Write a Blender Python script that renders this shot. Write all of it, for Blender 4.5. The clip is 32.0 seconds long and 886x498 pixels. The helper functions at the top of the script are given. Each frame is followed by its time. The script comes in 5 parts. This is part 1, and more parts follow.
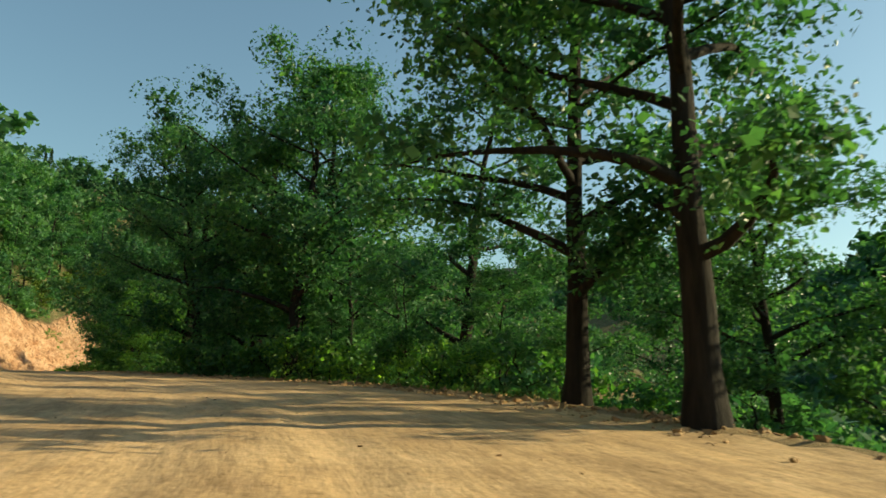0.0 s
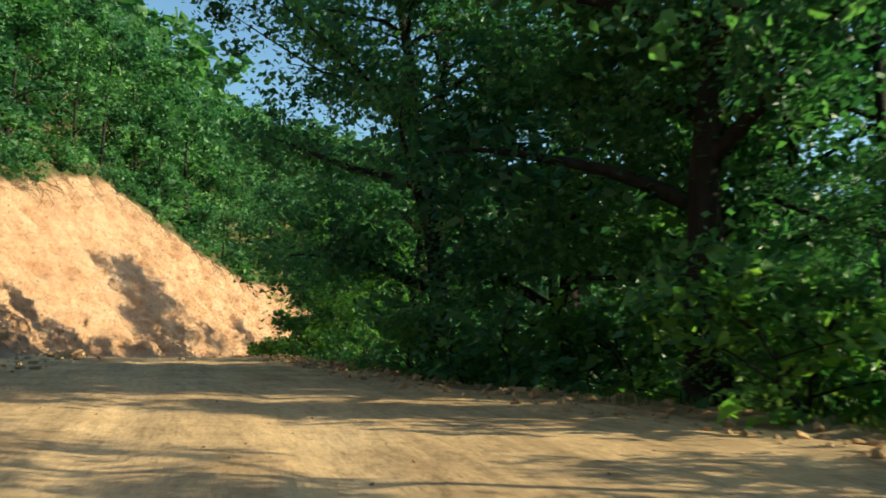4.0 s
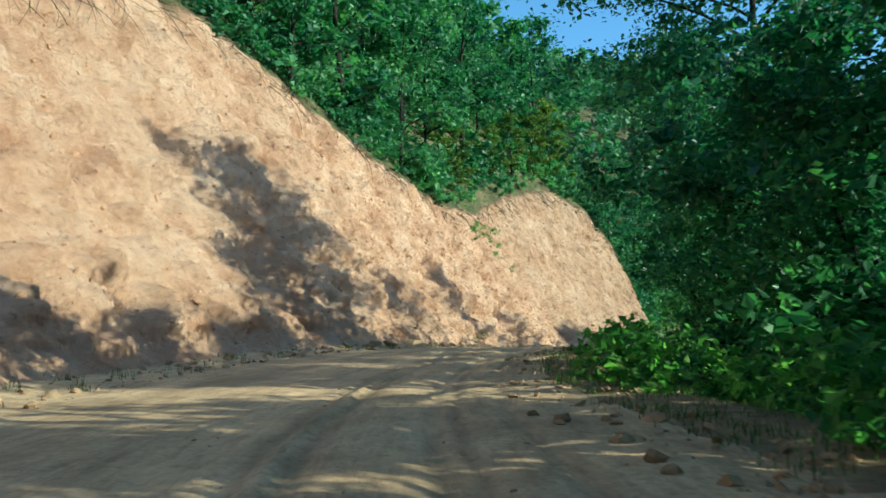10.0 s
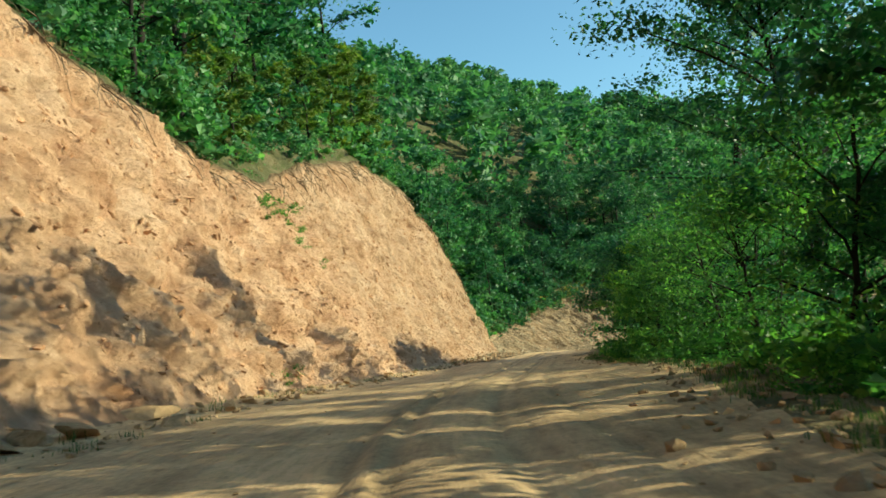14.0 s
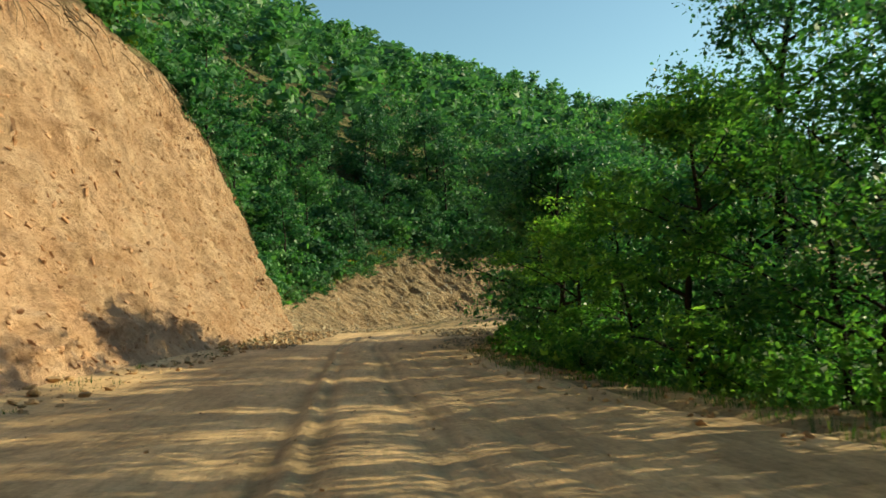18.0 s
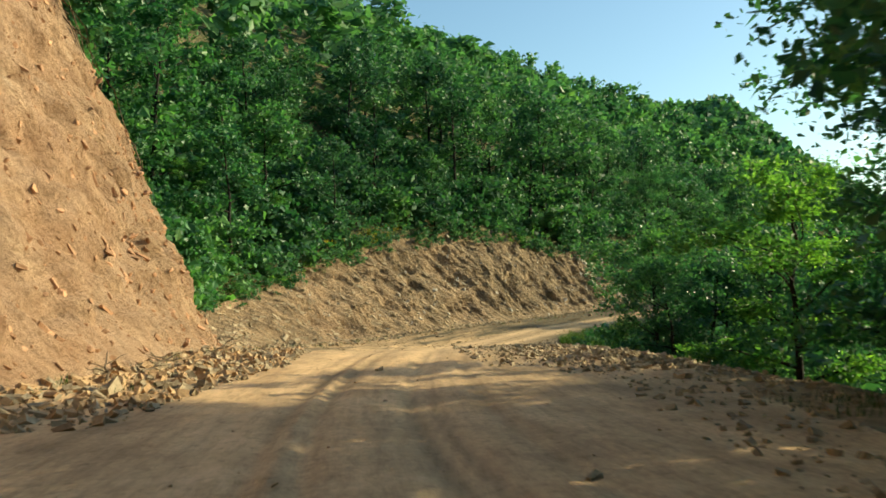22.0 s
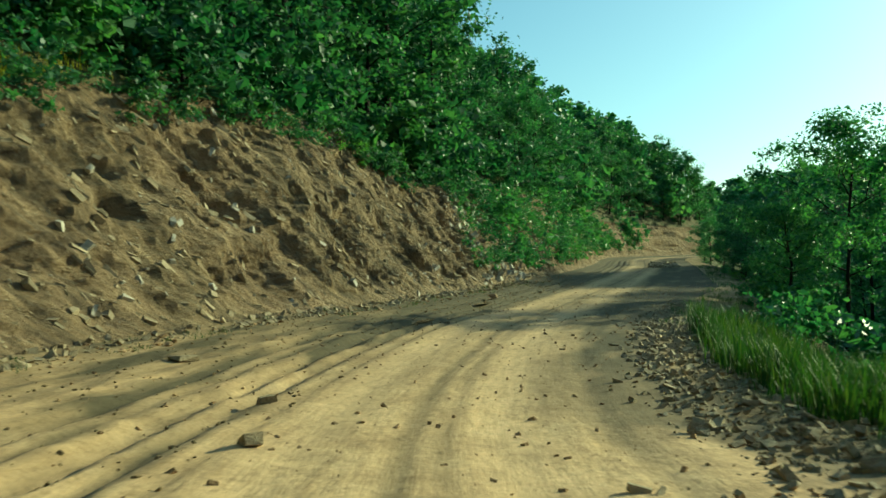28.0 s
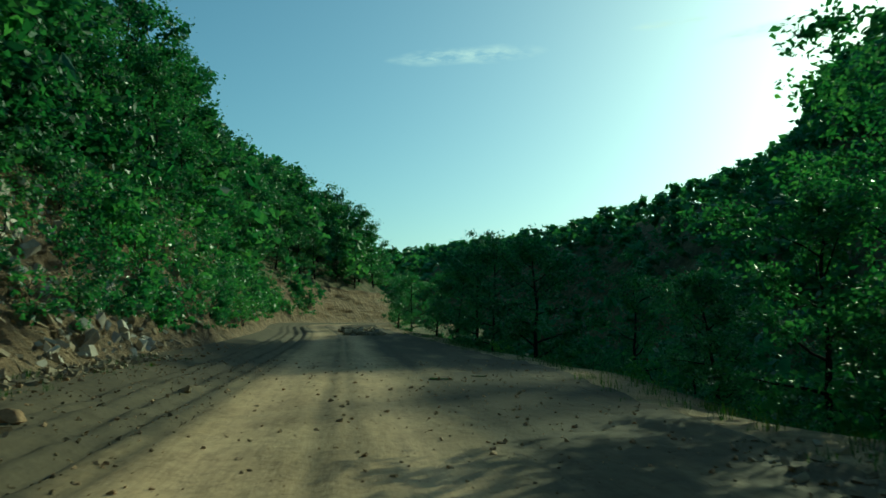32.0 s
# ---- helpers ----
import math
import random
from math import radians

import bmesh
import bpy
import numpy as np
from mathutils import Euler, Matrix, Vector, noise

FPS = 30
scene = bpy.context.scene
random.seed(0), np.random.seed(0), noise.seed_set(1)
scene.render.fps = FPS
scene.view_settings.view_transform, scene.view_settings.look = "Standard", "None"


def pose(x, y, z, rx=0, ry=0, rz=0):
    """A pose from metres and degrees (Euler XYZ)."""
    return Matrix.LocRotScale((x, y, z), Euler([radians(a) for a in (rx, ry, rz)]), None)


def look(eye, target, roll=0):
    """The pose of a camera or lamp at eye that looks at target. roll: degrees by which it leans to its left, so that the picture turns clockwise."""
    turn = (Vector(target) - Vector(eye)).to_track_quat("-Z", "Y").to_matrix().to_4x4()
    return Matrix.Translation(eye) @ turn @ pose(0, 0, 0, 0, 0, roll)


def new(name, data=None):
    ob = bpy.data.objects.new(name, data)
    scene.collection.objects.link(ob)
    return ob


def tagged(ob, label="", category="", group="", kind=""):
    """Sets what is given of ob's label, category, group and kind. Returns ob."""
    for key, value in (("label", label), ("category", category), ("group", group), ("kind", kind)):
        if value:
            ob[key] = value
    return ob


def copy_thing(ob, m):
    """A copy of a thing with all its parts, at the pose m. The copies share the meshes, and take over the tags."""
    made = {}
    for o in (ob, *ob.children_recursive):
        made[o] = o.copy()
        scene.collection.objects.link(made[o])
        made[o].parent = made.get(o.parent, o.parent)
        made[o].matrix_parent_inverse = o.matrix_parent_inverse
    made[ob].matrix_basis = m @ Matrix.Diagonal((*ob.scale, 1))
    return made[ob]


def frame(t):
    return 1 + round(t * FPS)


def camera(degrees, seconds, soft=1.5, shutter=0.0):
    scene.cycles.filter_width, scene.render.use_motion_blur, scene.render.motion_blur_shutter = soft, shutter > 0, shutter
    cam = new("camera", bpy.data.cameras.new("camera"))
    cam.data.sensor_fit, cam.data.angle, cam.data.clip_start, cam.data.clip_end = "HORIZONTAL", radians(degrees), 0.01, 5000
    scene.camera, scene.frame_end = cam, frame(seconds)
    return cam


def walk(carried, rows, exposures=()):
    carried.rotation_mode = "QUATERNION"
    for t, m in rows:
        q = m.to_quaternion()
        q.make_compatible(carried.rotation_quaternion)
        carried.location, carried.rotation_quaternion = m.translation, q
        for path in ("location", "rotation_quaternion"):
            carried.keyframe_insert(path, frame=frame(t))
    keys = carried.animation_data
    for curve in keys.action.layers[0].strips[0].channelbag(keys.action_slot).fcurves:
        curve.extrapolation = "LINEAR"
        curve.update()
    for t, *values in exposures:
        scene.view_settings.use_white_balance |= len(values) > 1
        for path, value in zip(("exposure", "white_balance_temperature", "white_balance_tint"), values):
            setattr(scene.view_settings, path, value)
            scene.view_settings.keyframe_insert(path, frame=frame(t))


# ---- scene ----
cam = camera(56.3, 32.0, 1.6, 0.25)
METRES, EYE, TILT, LEAN, TURN = 230.0, 1.4, 10.5, -0.5, 0.0
ROWS = [
    (0.0, 0.0, 0.0, 0.0, -0.0, 0.0, 0.0),
    (0.5, -0.0028, 0.0159, -0.0015, 1.66, -0.53, -0.3),
    (1.0, -0.0063, 0.0324, -0.0033, 3.17, -0.63, -0.53),
    (1.5, -0.0101, 0.0485, -0.005, 4.69, -0.56, 0.31),
    (2.0, -0.0145, 0.0649, -0.0069, 6.27, -0.98, 1.82),
    (2.5, -0.0192, 0.0811, -0.0087, 8.08, -1.82, 3.63),
    (3.0, -0.0249, 0.0975, -0.0109, 10.17, -2.51, 4.04),
    (3.5, -0.0314, 0.1139, -0.013, 12.83, -2.38, 3.43),
    (4.0, -0.0389, 0.1302, -0.0152, 15.76, -2.38, 3.37),
    (4.5, -0.0474, 0.1469, -0.0175, 18.58, -1.92, 4.1),
    (6.5, -0.0867, 0.2042, -0.0243, 25.85, -1.57, 5.73),
    (7.0, -0.096, 0.2175, -0.0262, 26.06, -1.94, 5.44),
    (7.5, -0.1052, 0.2308, -0.028, 25.83, -2.43, 5.71),
    (8.0, -0.1141, 0.2439, -0.0298, 25.74, -2.33, 5.98),
    (8.5, -0.1231, 0.2568, -0.0317, 25.8, -2.42, 6.3),
    (9.0, -0.1318, 0.2693, -0.0338, 25.89, -3.51, 6.5),
    (9.5, -0.1402, 0.2809, -0.0359, 26.01, -4.41, 6.5),
    (10.0, -0.1488, 0.2932, -0.0381, 25.91, -4.93, 6.42),
    (10.5, -0.1571, 0.3047, -0.0402, 25.64, -4.55, 6.03),
    (11.0, -0.1653, 0.3165, -0.0422, 24.54, -4.13, 5.7),
    (11.5, -0.172, 0.328, -0.0443, 22.48, -4.55, 6.18),
    (12.0, -0.1782, 0.3396, -0.0467, 19.78, -5.67, 7.25),
    (12.5, -0.184, 0.3518, -0.0494, 16.89, -6.86, 8.37),
    (13.0, -0.1893, 0.3639, -0.0519, 14.37, -6.73, 8.92),
    (13.5, -0.1941, 0.3763, -0.0539, 12.2, -6.06, 8.54),
    (14.0, -0.1984, 0.3885, -0.0561, 10.04, -5.68, 7.98),
    (14.5, -0.202, 0.401, -0.0584, 7.94, -5.24, 7.38),
    (15.0, -0.2052, 0.4134, -0.0607, 5.82, -5.6, 6.37),
    (15.5, -0.2081, 0.4258, -0.063, 3.73, -6.11, 4.9),
    (17.5, -0.2152, 0.4795, -0.0751, -2.88, -8.71, 2.53),
    (18.0, -0.2164, 0.4931, -0.0784, -3.67, -8.72, 1.93),
    (18.5, -0.2173, 0.5068, -0.0816, -4.41, -9.12, 2.08),
    (19.0, -0.2181, 0.5212, -0.0852, -5.08, -9.53, 3.37),
    (19.5, -0.2189, 0.5359, -0.0888, -5.2, -9.1, 3.67),
    (20.0, -0.22, 0.5507, -0.0921, -5.13, -8.22, 2.72),
    (20.5, -0.221, 0.5654, -0.0952, -5.24, -8.03, 2.19),
    (21.0, -0.2219, 0.5806, -0.0989, -5.52, -8.75, 2.54),
    (21.5, -0.2228, 0.5957, -0.1027, -5.62, -9.19, 2.3),
    (22.0, -0.2239, 0.6111, -0.1062, -5.24, -8.33, 0.99),
    (22.5, -0.225, 0.6266, -0.1094, -5.08, -7.06, 0.07),
    (23.0, -0.2257, 0.6427, -0.1129, -5.82, -7.2, 0.28),
    (23.5, -0.2258, 0.658, -0.1165, -7.48, -7.61, 0.32),
    (24.0, -0.2252, 0.673, -0.1197, -9.5, -7.27, -0.36),
    (24.5, -0.2244, 0.6879, -0.1229, -11.11, -7.1, -2.18),
    (25.0, -0.2224, 0.7033, -0.1256, -12.13, -7.67, -3.59),
    (25.5, -0.221, 0.7175, -0.1288, -13.22, -8.27, -3.73),
    (27.5, -0.2119, 0.7799, -0.1458, -18.46, -8.78, -3.67),
    (28.0, -0.2077, 0.7958, -0.1501, -21.27, -9.0, -3.18),
    (28.5, -0.2029, 0.8116, -0.1545, -24.0, -8.9, -3.97),
    (29.0, -0.1973, 0.8269, -0.1585, -27.24, -8.04, -4.92),
    (29.5, -0.1905, 0.8424, -0.1619, -30.76, -5.31, -5.98),
    (30.0, -0.1827, 0.8574, -0.1649, -34.23, -3.59, -6.58),
    (30.5, -0.1743, 0.871, -0.1671, -37.49, -2.18, -5.87),
    (31.0, -0.1651, 0.8845, -0.1696, -40.53, -2.12, -5.8),
    (31.5, -0.1556, 0.898, -0.172, -43.21, -2.04, -7.02),
    (32.0, -0.1457, 0.9104, -0.1743, -45.11, -1.81, -7.64),
]
# ---------------------------------------------------------------- light
EXPOSURES = [
    (0.0, 0.48, 8200, -10), (1.0, 0.7, 9200, -2), (2.5, 0.84, 8800, -1), (4.0, 0.85, 6900, -9), (5.0, 0.85, 6800, -9), (7.0, 0.8, 6500, -11), (8.2, 0.75, 6100, -13), (8.9, 0.7, 4950, -17), (10.0, 0.75, 4950, -18), (12.0, 0.68, 5050, -18), (13.0, 0.76, 5350, -18), (13.8, 0.8, 6000, -19), (14.6, 0.55, 7000, -20), (15.5, 0.5, 7000, -20), (18.0, 0.6, 7500, -14), (19.0, 0.66, 7500, -17), (20.0, 0.82, 6300, -14), (21.0, 0.88, 6000, -9), (22.0, 0.76, 7300, -8), (23.0, 0.5, 7100, -18), (24.0, 0.32, 6900, -32), (25.0, 0.25, 6600, -35), (28.0, 0.4, 6700, -40), (29.5, -0.33, 6200, -45), (30.2, -0.53, 5900, -46), (31.0, -0.56, 5800, -43), (32.0, -0.48, 5800, -42)]

walk(cam, [(t, pose(0, 0, EYE, TILT, LEAN, TURN) @ pose(METRES * x, METRES * y, METRES * z, 90 + pitch, roll, yaw)) for t, x, y, z, yaw, pitch, roll in ROWS], EXPOSURES)

SUN_YAW, SUN_UP = 80.0, 20.0
world = bpy.data.worlds.new("world")
scene.world = world
world.use_nodes = True
wn = world.node_tree
sky = wn.nodes.new("ShaderNodeTexSky")
sky.sky_type = "NISHITA"
sky.sun_disc = False
sky.sun_elevation = radians(SUN_UP)
sky.sun_rotation = radians(SUN_YAW)
sky.air_density, sky.dust_density, sky.ozone_density = 1.0, 1.1, 3.3
wn.nodes["Background"].inputs["Strength"].default_value = 0.142
wn.links.new(sky.outputs[0], wn.nodes["Background"].inputs["Color"])

sun_data = bpy.data.lights.new("sun", "SUN")
sun_data.energy, sun_data.angle, sun_data.color = 5.0, radians(0.55), (1.0, 0.85, 0.64)
sun = new("sun", sun_data)
sun_from = Vector((math.sin(radians(SUN_YAW)) * math.cos(radians(SUN_UP)), math.cos(radians(SUN_YAW)) * math.cos(radians(SUN_UP)), math.sin(radians(SUN_UP))))
sun.matrix_world = look(sun_from * 400, (0, 0, 0))

# ---------------------------------------------------------------- noise and mesh helpers
rng = np.random.default_rng(7)
LATTICE = rng.random((256, 256))


def vnoise(x, y, shift=0):
    """Smooth value noise, 0 to 1."""
    x, y = np.asarray(x, float) + shift * 17.31, np.asarray(y, float) + shift * 9.77
    xi, yi = np.floor(x).astype(int), np.floor(y).astype(int)
    fx, fy = x - xi, y - yi
    fx, fy = fx * fx * (3 - 2 * fx), fy * fy * (3 - 2 * fy)
    a, b = LATTICE[xi & 255, yi & 255], LATTICE[(xi + 1) & 255, yi & 255]
    c, d = LATTICE[xi & 255, (yi + 1) & 255], LATTICE[(xi + 1) & 255, (yi + 1) & 255]
    return (a * (1 - fx) + b * fx) * (1 - fy) + (c * (1 - fx) + d * fx) * fy


def fbm(x, y, octaves=4, shift=0):
    total, amp, norm = 0.0, 1.0, 0.0
    for k in range(octaves):
        total = total + amp * vnoise(np.asarray(x) * 2 ** k, np.asarray(y) * 2 ** k, shift + k * 3)
        norm += amp
        amp *= 0.5
    return total / norm


def ridged(x, y, octaves=3, shift=0):
    total, amp, norm = 0.0, 1.0, 0.0
    for k in range(octaves):
        total = total + amp * (1 - np.abs(2 * vnoise(np.asarray(x) * 2 ** k, np.asarray(y) * 2 ** k, shift + 5 * k) - 1))
        norm += amp
        amp *= 0.5
    return total / norm


def mesh_of(name, verts, faces, mat=None, smooth=False, attributes=None):
    """A mesh from arrays; all faces have the same number of corners."""
    me = bpy.data.meshes.new(name)
    verts, faces = np.asarray(verts, np.float32), np.asarray(faces, np.int32)
    me.vertices.add(len(verts))
    me.vertices.foreach_set("co", verts.ravel())
    n, k = faces.shape
    me.loops.add(n * k)
    me.loops.foreach_set("vertex_index", faces.ravel())
    me.polygons.add(n)
    me.polygons.foreach_set("loop_start", np.arange(0, n * k, k, dtype=np.int32))
    me.polygons.foreach_set("use_smooth", np.full(n, smooth))
    for key, values in (attributes or {}).items():
        layer = me.attributes.new(key, "FLOAT", "POINT")
        layer.data.foreach_set("value", np.asarray(values, np.float32).ravel())
    me.update(calc_edges=True)
    if mat:
        me.materials.append(mat)
    return me


def part(name, me, parent, label=""):
    ob = new(name, me)
    ob.parent = parent
    return tagged(ob, label=label) if label else ob


# ---------------------------------------------------------------- materials
def material(name, rough=0.9):
    m = bpy.data.materials.new(name)
    m.use_nodes = True
    nt = m.node_tree
    b = nt.nodes["Principled BSDF"]
    b.inputs["Roughness"].default_value = rough
    b.inputs["Specular IOR Level"].default_value = 0.25
    return m, nt, b


def tex(nt, scale, detail=6, rough=0.6, stretch=None, kind="ShaderNodeTexNoise"):
    co = nt.nodes.new("ShaderNodeTexCoord")
    t = nt.nodes.new(kind)
    t.inputs["Scale"].default_value = scale
    if kind == "ShaderNodeTexNoise":
        t.inputs["Detail"].default_value = detail
        t.inputs["Roughness"].default_value = rough
    if stretch:
        mp = nt.nodes.new("ShaderNodeMapping")
        mp.inputs["Scale"].default_value = stretch[:3]
        if len(stretch) > 3:
            mp.inputs["Rotation"].default_value = [radians(a) for a in stretch[3:]]
        nt.links.new(co.outputs["Object"], mp.inputs[0])
        nt.links.new(mp.outputs[0], t.inputs["Vector"])
    else:
        nt.links.new(co.outputs["Object"], t.inputs["Vector"])
    return t.outputs[0]


def ramp(nt, value, stops):
    r = nt.nodes.new("ShaderNodeValToRGB")
    while len(r.color_ramp.elements) < len(stops):
        r.color_ramp.elements.new(0.5)
    for e, (p, c) in zip(r.color_ramp.elements, stops):
        e.position, e.color = p, (*c, 1)
    nt.links.new(value, r.inputs[0])
    return r.outputs[0]


def mix(nt, fac, a, b, blend="MIX"):
    m = nt.nodes.new("ShaderNodeMix")
    m.data_type, m.blend_type = "RGBA", blend
    for value, socket in ((fac, m.inputs["Factor"]), (a, m.inputs["A"]), (b, m.inputs["B"])):
        if isinstance(value, (int, float)):
            socket.default_value = value
        elif isinstance(value, tuple):
            socket.default_value = (*value, 1)
        else:
            nt.links.new(value, socket)
    return m.outputs["Result"]


def bump(nt, b, height, strength, distance, after=None):
    n = nt.nodes.new("ShaderNodeBump")
    n.inputs["Strength"].default_value, n.inputs["Distance"].default_value = strength, distance
    nt.links.new(height, n.inputs["Height"])
    if after:
        nt.links.new(after, n.inputs["Normal"])
    nt.links.new(n.outputs[0], b.inputs["Normal"])
    return n.outputs[0]


def attribute(nt, name):
    a = nt.nodes.new("ShaderNodeAttribute")
    a.attribute_name = name
    return a.outputs["Fac"]


def lane_noise(nt, a, a_scale, b, b_scale, detail=6, rough=0.68):
    """Noise drawn out along a direction of the mesh, by two of its attributes."""
    xyz = nt.nodes.new("ShaderNodeCombineXYZ")
    for name, socket, scale in ((a, 0, a_scale), (b, 1, b_scale)):
        k = nt.nodes.new("ShaderNodeMath")
        k.operation = "MULTIPLY"
        k.inputs[1].default_value = scale
        nt.links.new(attribute(nt, name), k.inputs[0])
        nt.links.new(k.outputs[0], xyz.inputs[socket])
    n = nt.nodes.new("ShaderNodeTexNoise")
    n.inputs["Scale"].default_value, n.inputs["Detail"].default_value, n.inputs["Roughness"].default_value = 1.0, detail, rough
    nt.links.new(xyz.outputs[0], n.inputs["Vector"])
    return n.outputs[0]


def soil_material(name, light, mid, dark, mud):
    m, nt, b = material(name, 0.95)
    base = ramp(nt, tex(nt, 0.6, 8, 0.65), [(0.3, dark), (0.5, mid), (0.68, light)])
    lane = nt.nodes.new("ShaderNodeCombineXYZ")
    for name, socket, scale in (("along", 0, 0.16), ("across", 1, 1.5)):
        k = nt.nodes.new("ShaderNodeMath")
        k.operation = "MULTIPLY"
        k.inputs[1].default_value = scale
        nt.links.new(attribute(nt, name), k.inputs[0])
        nt.links.new(k.outputs[0], lane.inputs[socket])
    streak = nt.nodes.new("ShaderNodeTexNoise")
    streak.inputs["Scale"].default_value, streak.inputs["Detail"].default_value, streak.inputs["Roughness"].default_value = 1.0, 7, 0.68
    nt.links.new(lane.outputs[0], streak.inputs["Vector"])
    c = mix(nt, 0.6, base, ramp(nt, streak.outputs[0], [(0.34, (0.5, 0.48, 0.45)), (0.52, (0.9, 0.9, 0.9)), (0.66, (1.15, 1.12, 1.05))]), "MULTIPLY")
    grit = ramp(nt, tex(nt, 14.0, 4, 0.7), [(0.35, (0.6, 0.58, 0.55)), (0.6, (1.0, 1.0, 1.0))])
    c = mix(nt, 0.6, c, grit, "MULTIPLY")
    # road colour gets darker along the far stretch, from 205 m on
    c = mix(nt, attribute(nt, "far_darker"), c, mix(nt, 1.0, c, (0.62, 0.66, 0.62), "MULTIPLY"))
    c = mix(nt, attribute(nt, "wear"), c, mix(nt, tex(nt, 2.5), light, mid))
    c = mix(nt, attribute(nt, "mud"), c, mix(nt, tex(nt, 4.0), mud, tuple(1.7 * a for a in mud)))
    tyre = lane_noise(nt, "along", 1.1, "across", 6.0, 6, 0.65)
    clod = ramp(nt, tex(nt, 5.0, 8, 0.74), [(0.36, (0.5, 0.47, 0.42)), (0.45, (0.97, 0.97, 0.97)), (0.66, (1.1, 1.09, 1.06))])
    c = mix(nt, 0.55, c, clod, "MULTIPLY")
    c = mix(nt, 0.5, c, ramp(nt, tyre, [(0.36, (0.62, 0.6, 0.56)), (0.5, (1.0, 1.0, 1.0)), (0.7, (1.12, 1.1, 1.06))]), "MULTIPLY")
    nt.links.new(c, b.inputs["Base Color"])
    first = bump(nt, b, tex(nt, 1.3, 8, 0.62), 0.45, 0.12)
    second = bump(nt, b, streak.outputs[0], 0.4, 0.06, first)
    second = bump(nt, b, tyre, 0.22, 0.03, second)
    bump(nt, b, tex(nt, 22.0, 4, 0.7), 0.3, 0.02, second)
    return m


MAT_ROAD = soil_material("dirt_road", (0.82, 0.56, 0.325), (0.68, 0.45, 0.25), (0.52, 0.335, 0.185), (0.075, 0.058, 0.034))


def bank_material():
    m, nt, b = material("cut_earth", 0.95)
    earth = ramp(nt, tex(nt, 0.35, 9, 0.68), [(0.3, (0.44, 0.225, 0.125)), (0.5, (0.6, 0.365, 0.23)), (0.7, (0.69, 0.465, 0.32))])
    rib = lane_noise(nt, "grain", 1.1, "slope", 0.4, 7, 0.66)
    earth = mix(nt, 0.45, earth, ramp(nt, rib, [(0.30, (0.5, 0.42, 0.36)), (0.42, (0.95, 0.93, 0.91)), (0.6, (1.05, 1.05, 1.05))]), "MULTIPLY")
    speck = ramp(nt, tex(nt, 3.2, 7, 0.7), [(0.33, (0.5, 0.41, 0.34)), (0.42, (1.0, 1.0, 1.0)), (0.64, (1.08, 1.08, 1.08))])
    earth = mix(nt, 0.6, earth, speck, "MULTIPLY")
    stone = ramp(nt, lane_noise(nt, "grain", 1.8, "slope", 0.4, 9, 0.75), [(0.30, (0.04, 0.035, 0.027)), (0.42, (0.14, 0.104, 0.064)), (0.53, (0.27, 0.187, 0.108)), (0.62, (0.41, 0.295, 0.175)), (0.74, (0.5, 0.44, 0.34))])
    c = mix(nt, attribute(nt, "rocky"), earth, stone)
    turf = ramp(nt, tex(nt, 3.0, 6), [(0.35, (0.09, 0.06, 0.035)), (0.65, (0.24, 0.16, 0.09))])
    c = mix(nt, attribute(nt, "turf"), c, turf)
    nt.links.new(c, b.inputs["Base Color"])
    first = bump(nt, b, rib, 0.8, 0.4)
    chip = nt.nodes.new("ShaderNodeTexVoronoi")
    chip.inputs["Scale"].default_value, chip.inputs["Randomness"].default_value = 3.4, 1.0
    where = nt.nodes.new("ShaderNodeNewGeometry")
    nt.links.new(where.outputs["Position"], chip.inputs["Vector"])
    first = bump(nt, b, chip.outputs["Distance"], 0.7, 0.16, first)
    second = bump(nt, b, tex(nt, 2.6, 8, 0.74), 0.9, 0.34, first)
    bump(nt, b, tex(nt, 9.0, 6, 0.74), 0.8, 0.1, second)
    return m


MAT_BANK = bank_material()


def ground_material():
    m, nt, b = material("forest_floor", 0.95)
    c = ramp(nt, tex(nt, 0.5, 8, 0.65), [(0.32, (0.05, 0.055, 0.02)), (0.5, (0.10, 0.095, 0.04)), (0.66, (0.19, 0.15, 0.08))])
    c = mix(nt, attribute(nt, "bare"), c, ramp(nt, tex(nt, 3.0, 7, 0.7), [(0.35, (0.28, 0.19, 0.10)), (0.62, (0.50, 0.35, 0.19))]))
    c = mix(nt, attribute(nt, "grassy"), c, ramp(nt, tex(nt, 2.0, 6), [(0.35, (0.06, 0.11, 0.025)), (0.65, (0.15, 0.19, 0.05))]))
    nt.links.new(c, b.inputs["Base Color"])
    first = bump(nt, b, tex(nt, 1.5, 8, 0.7), 0.8, 0.3)
    bump(nt, b, tex(nt, 12.0, 4, 0.7), 0.6, 0.05, first)
    return m


MAT_GROUND = ground_material()


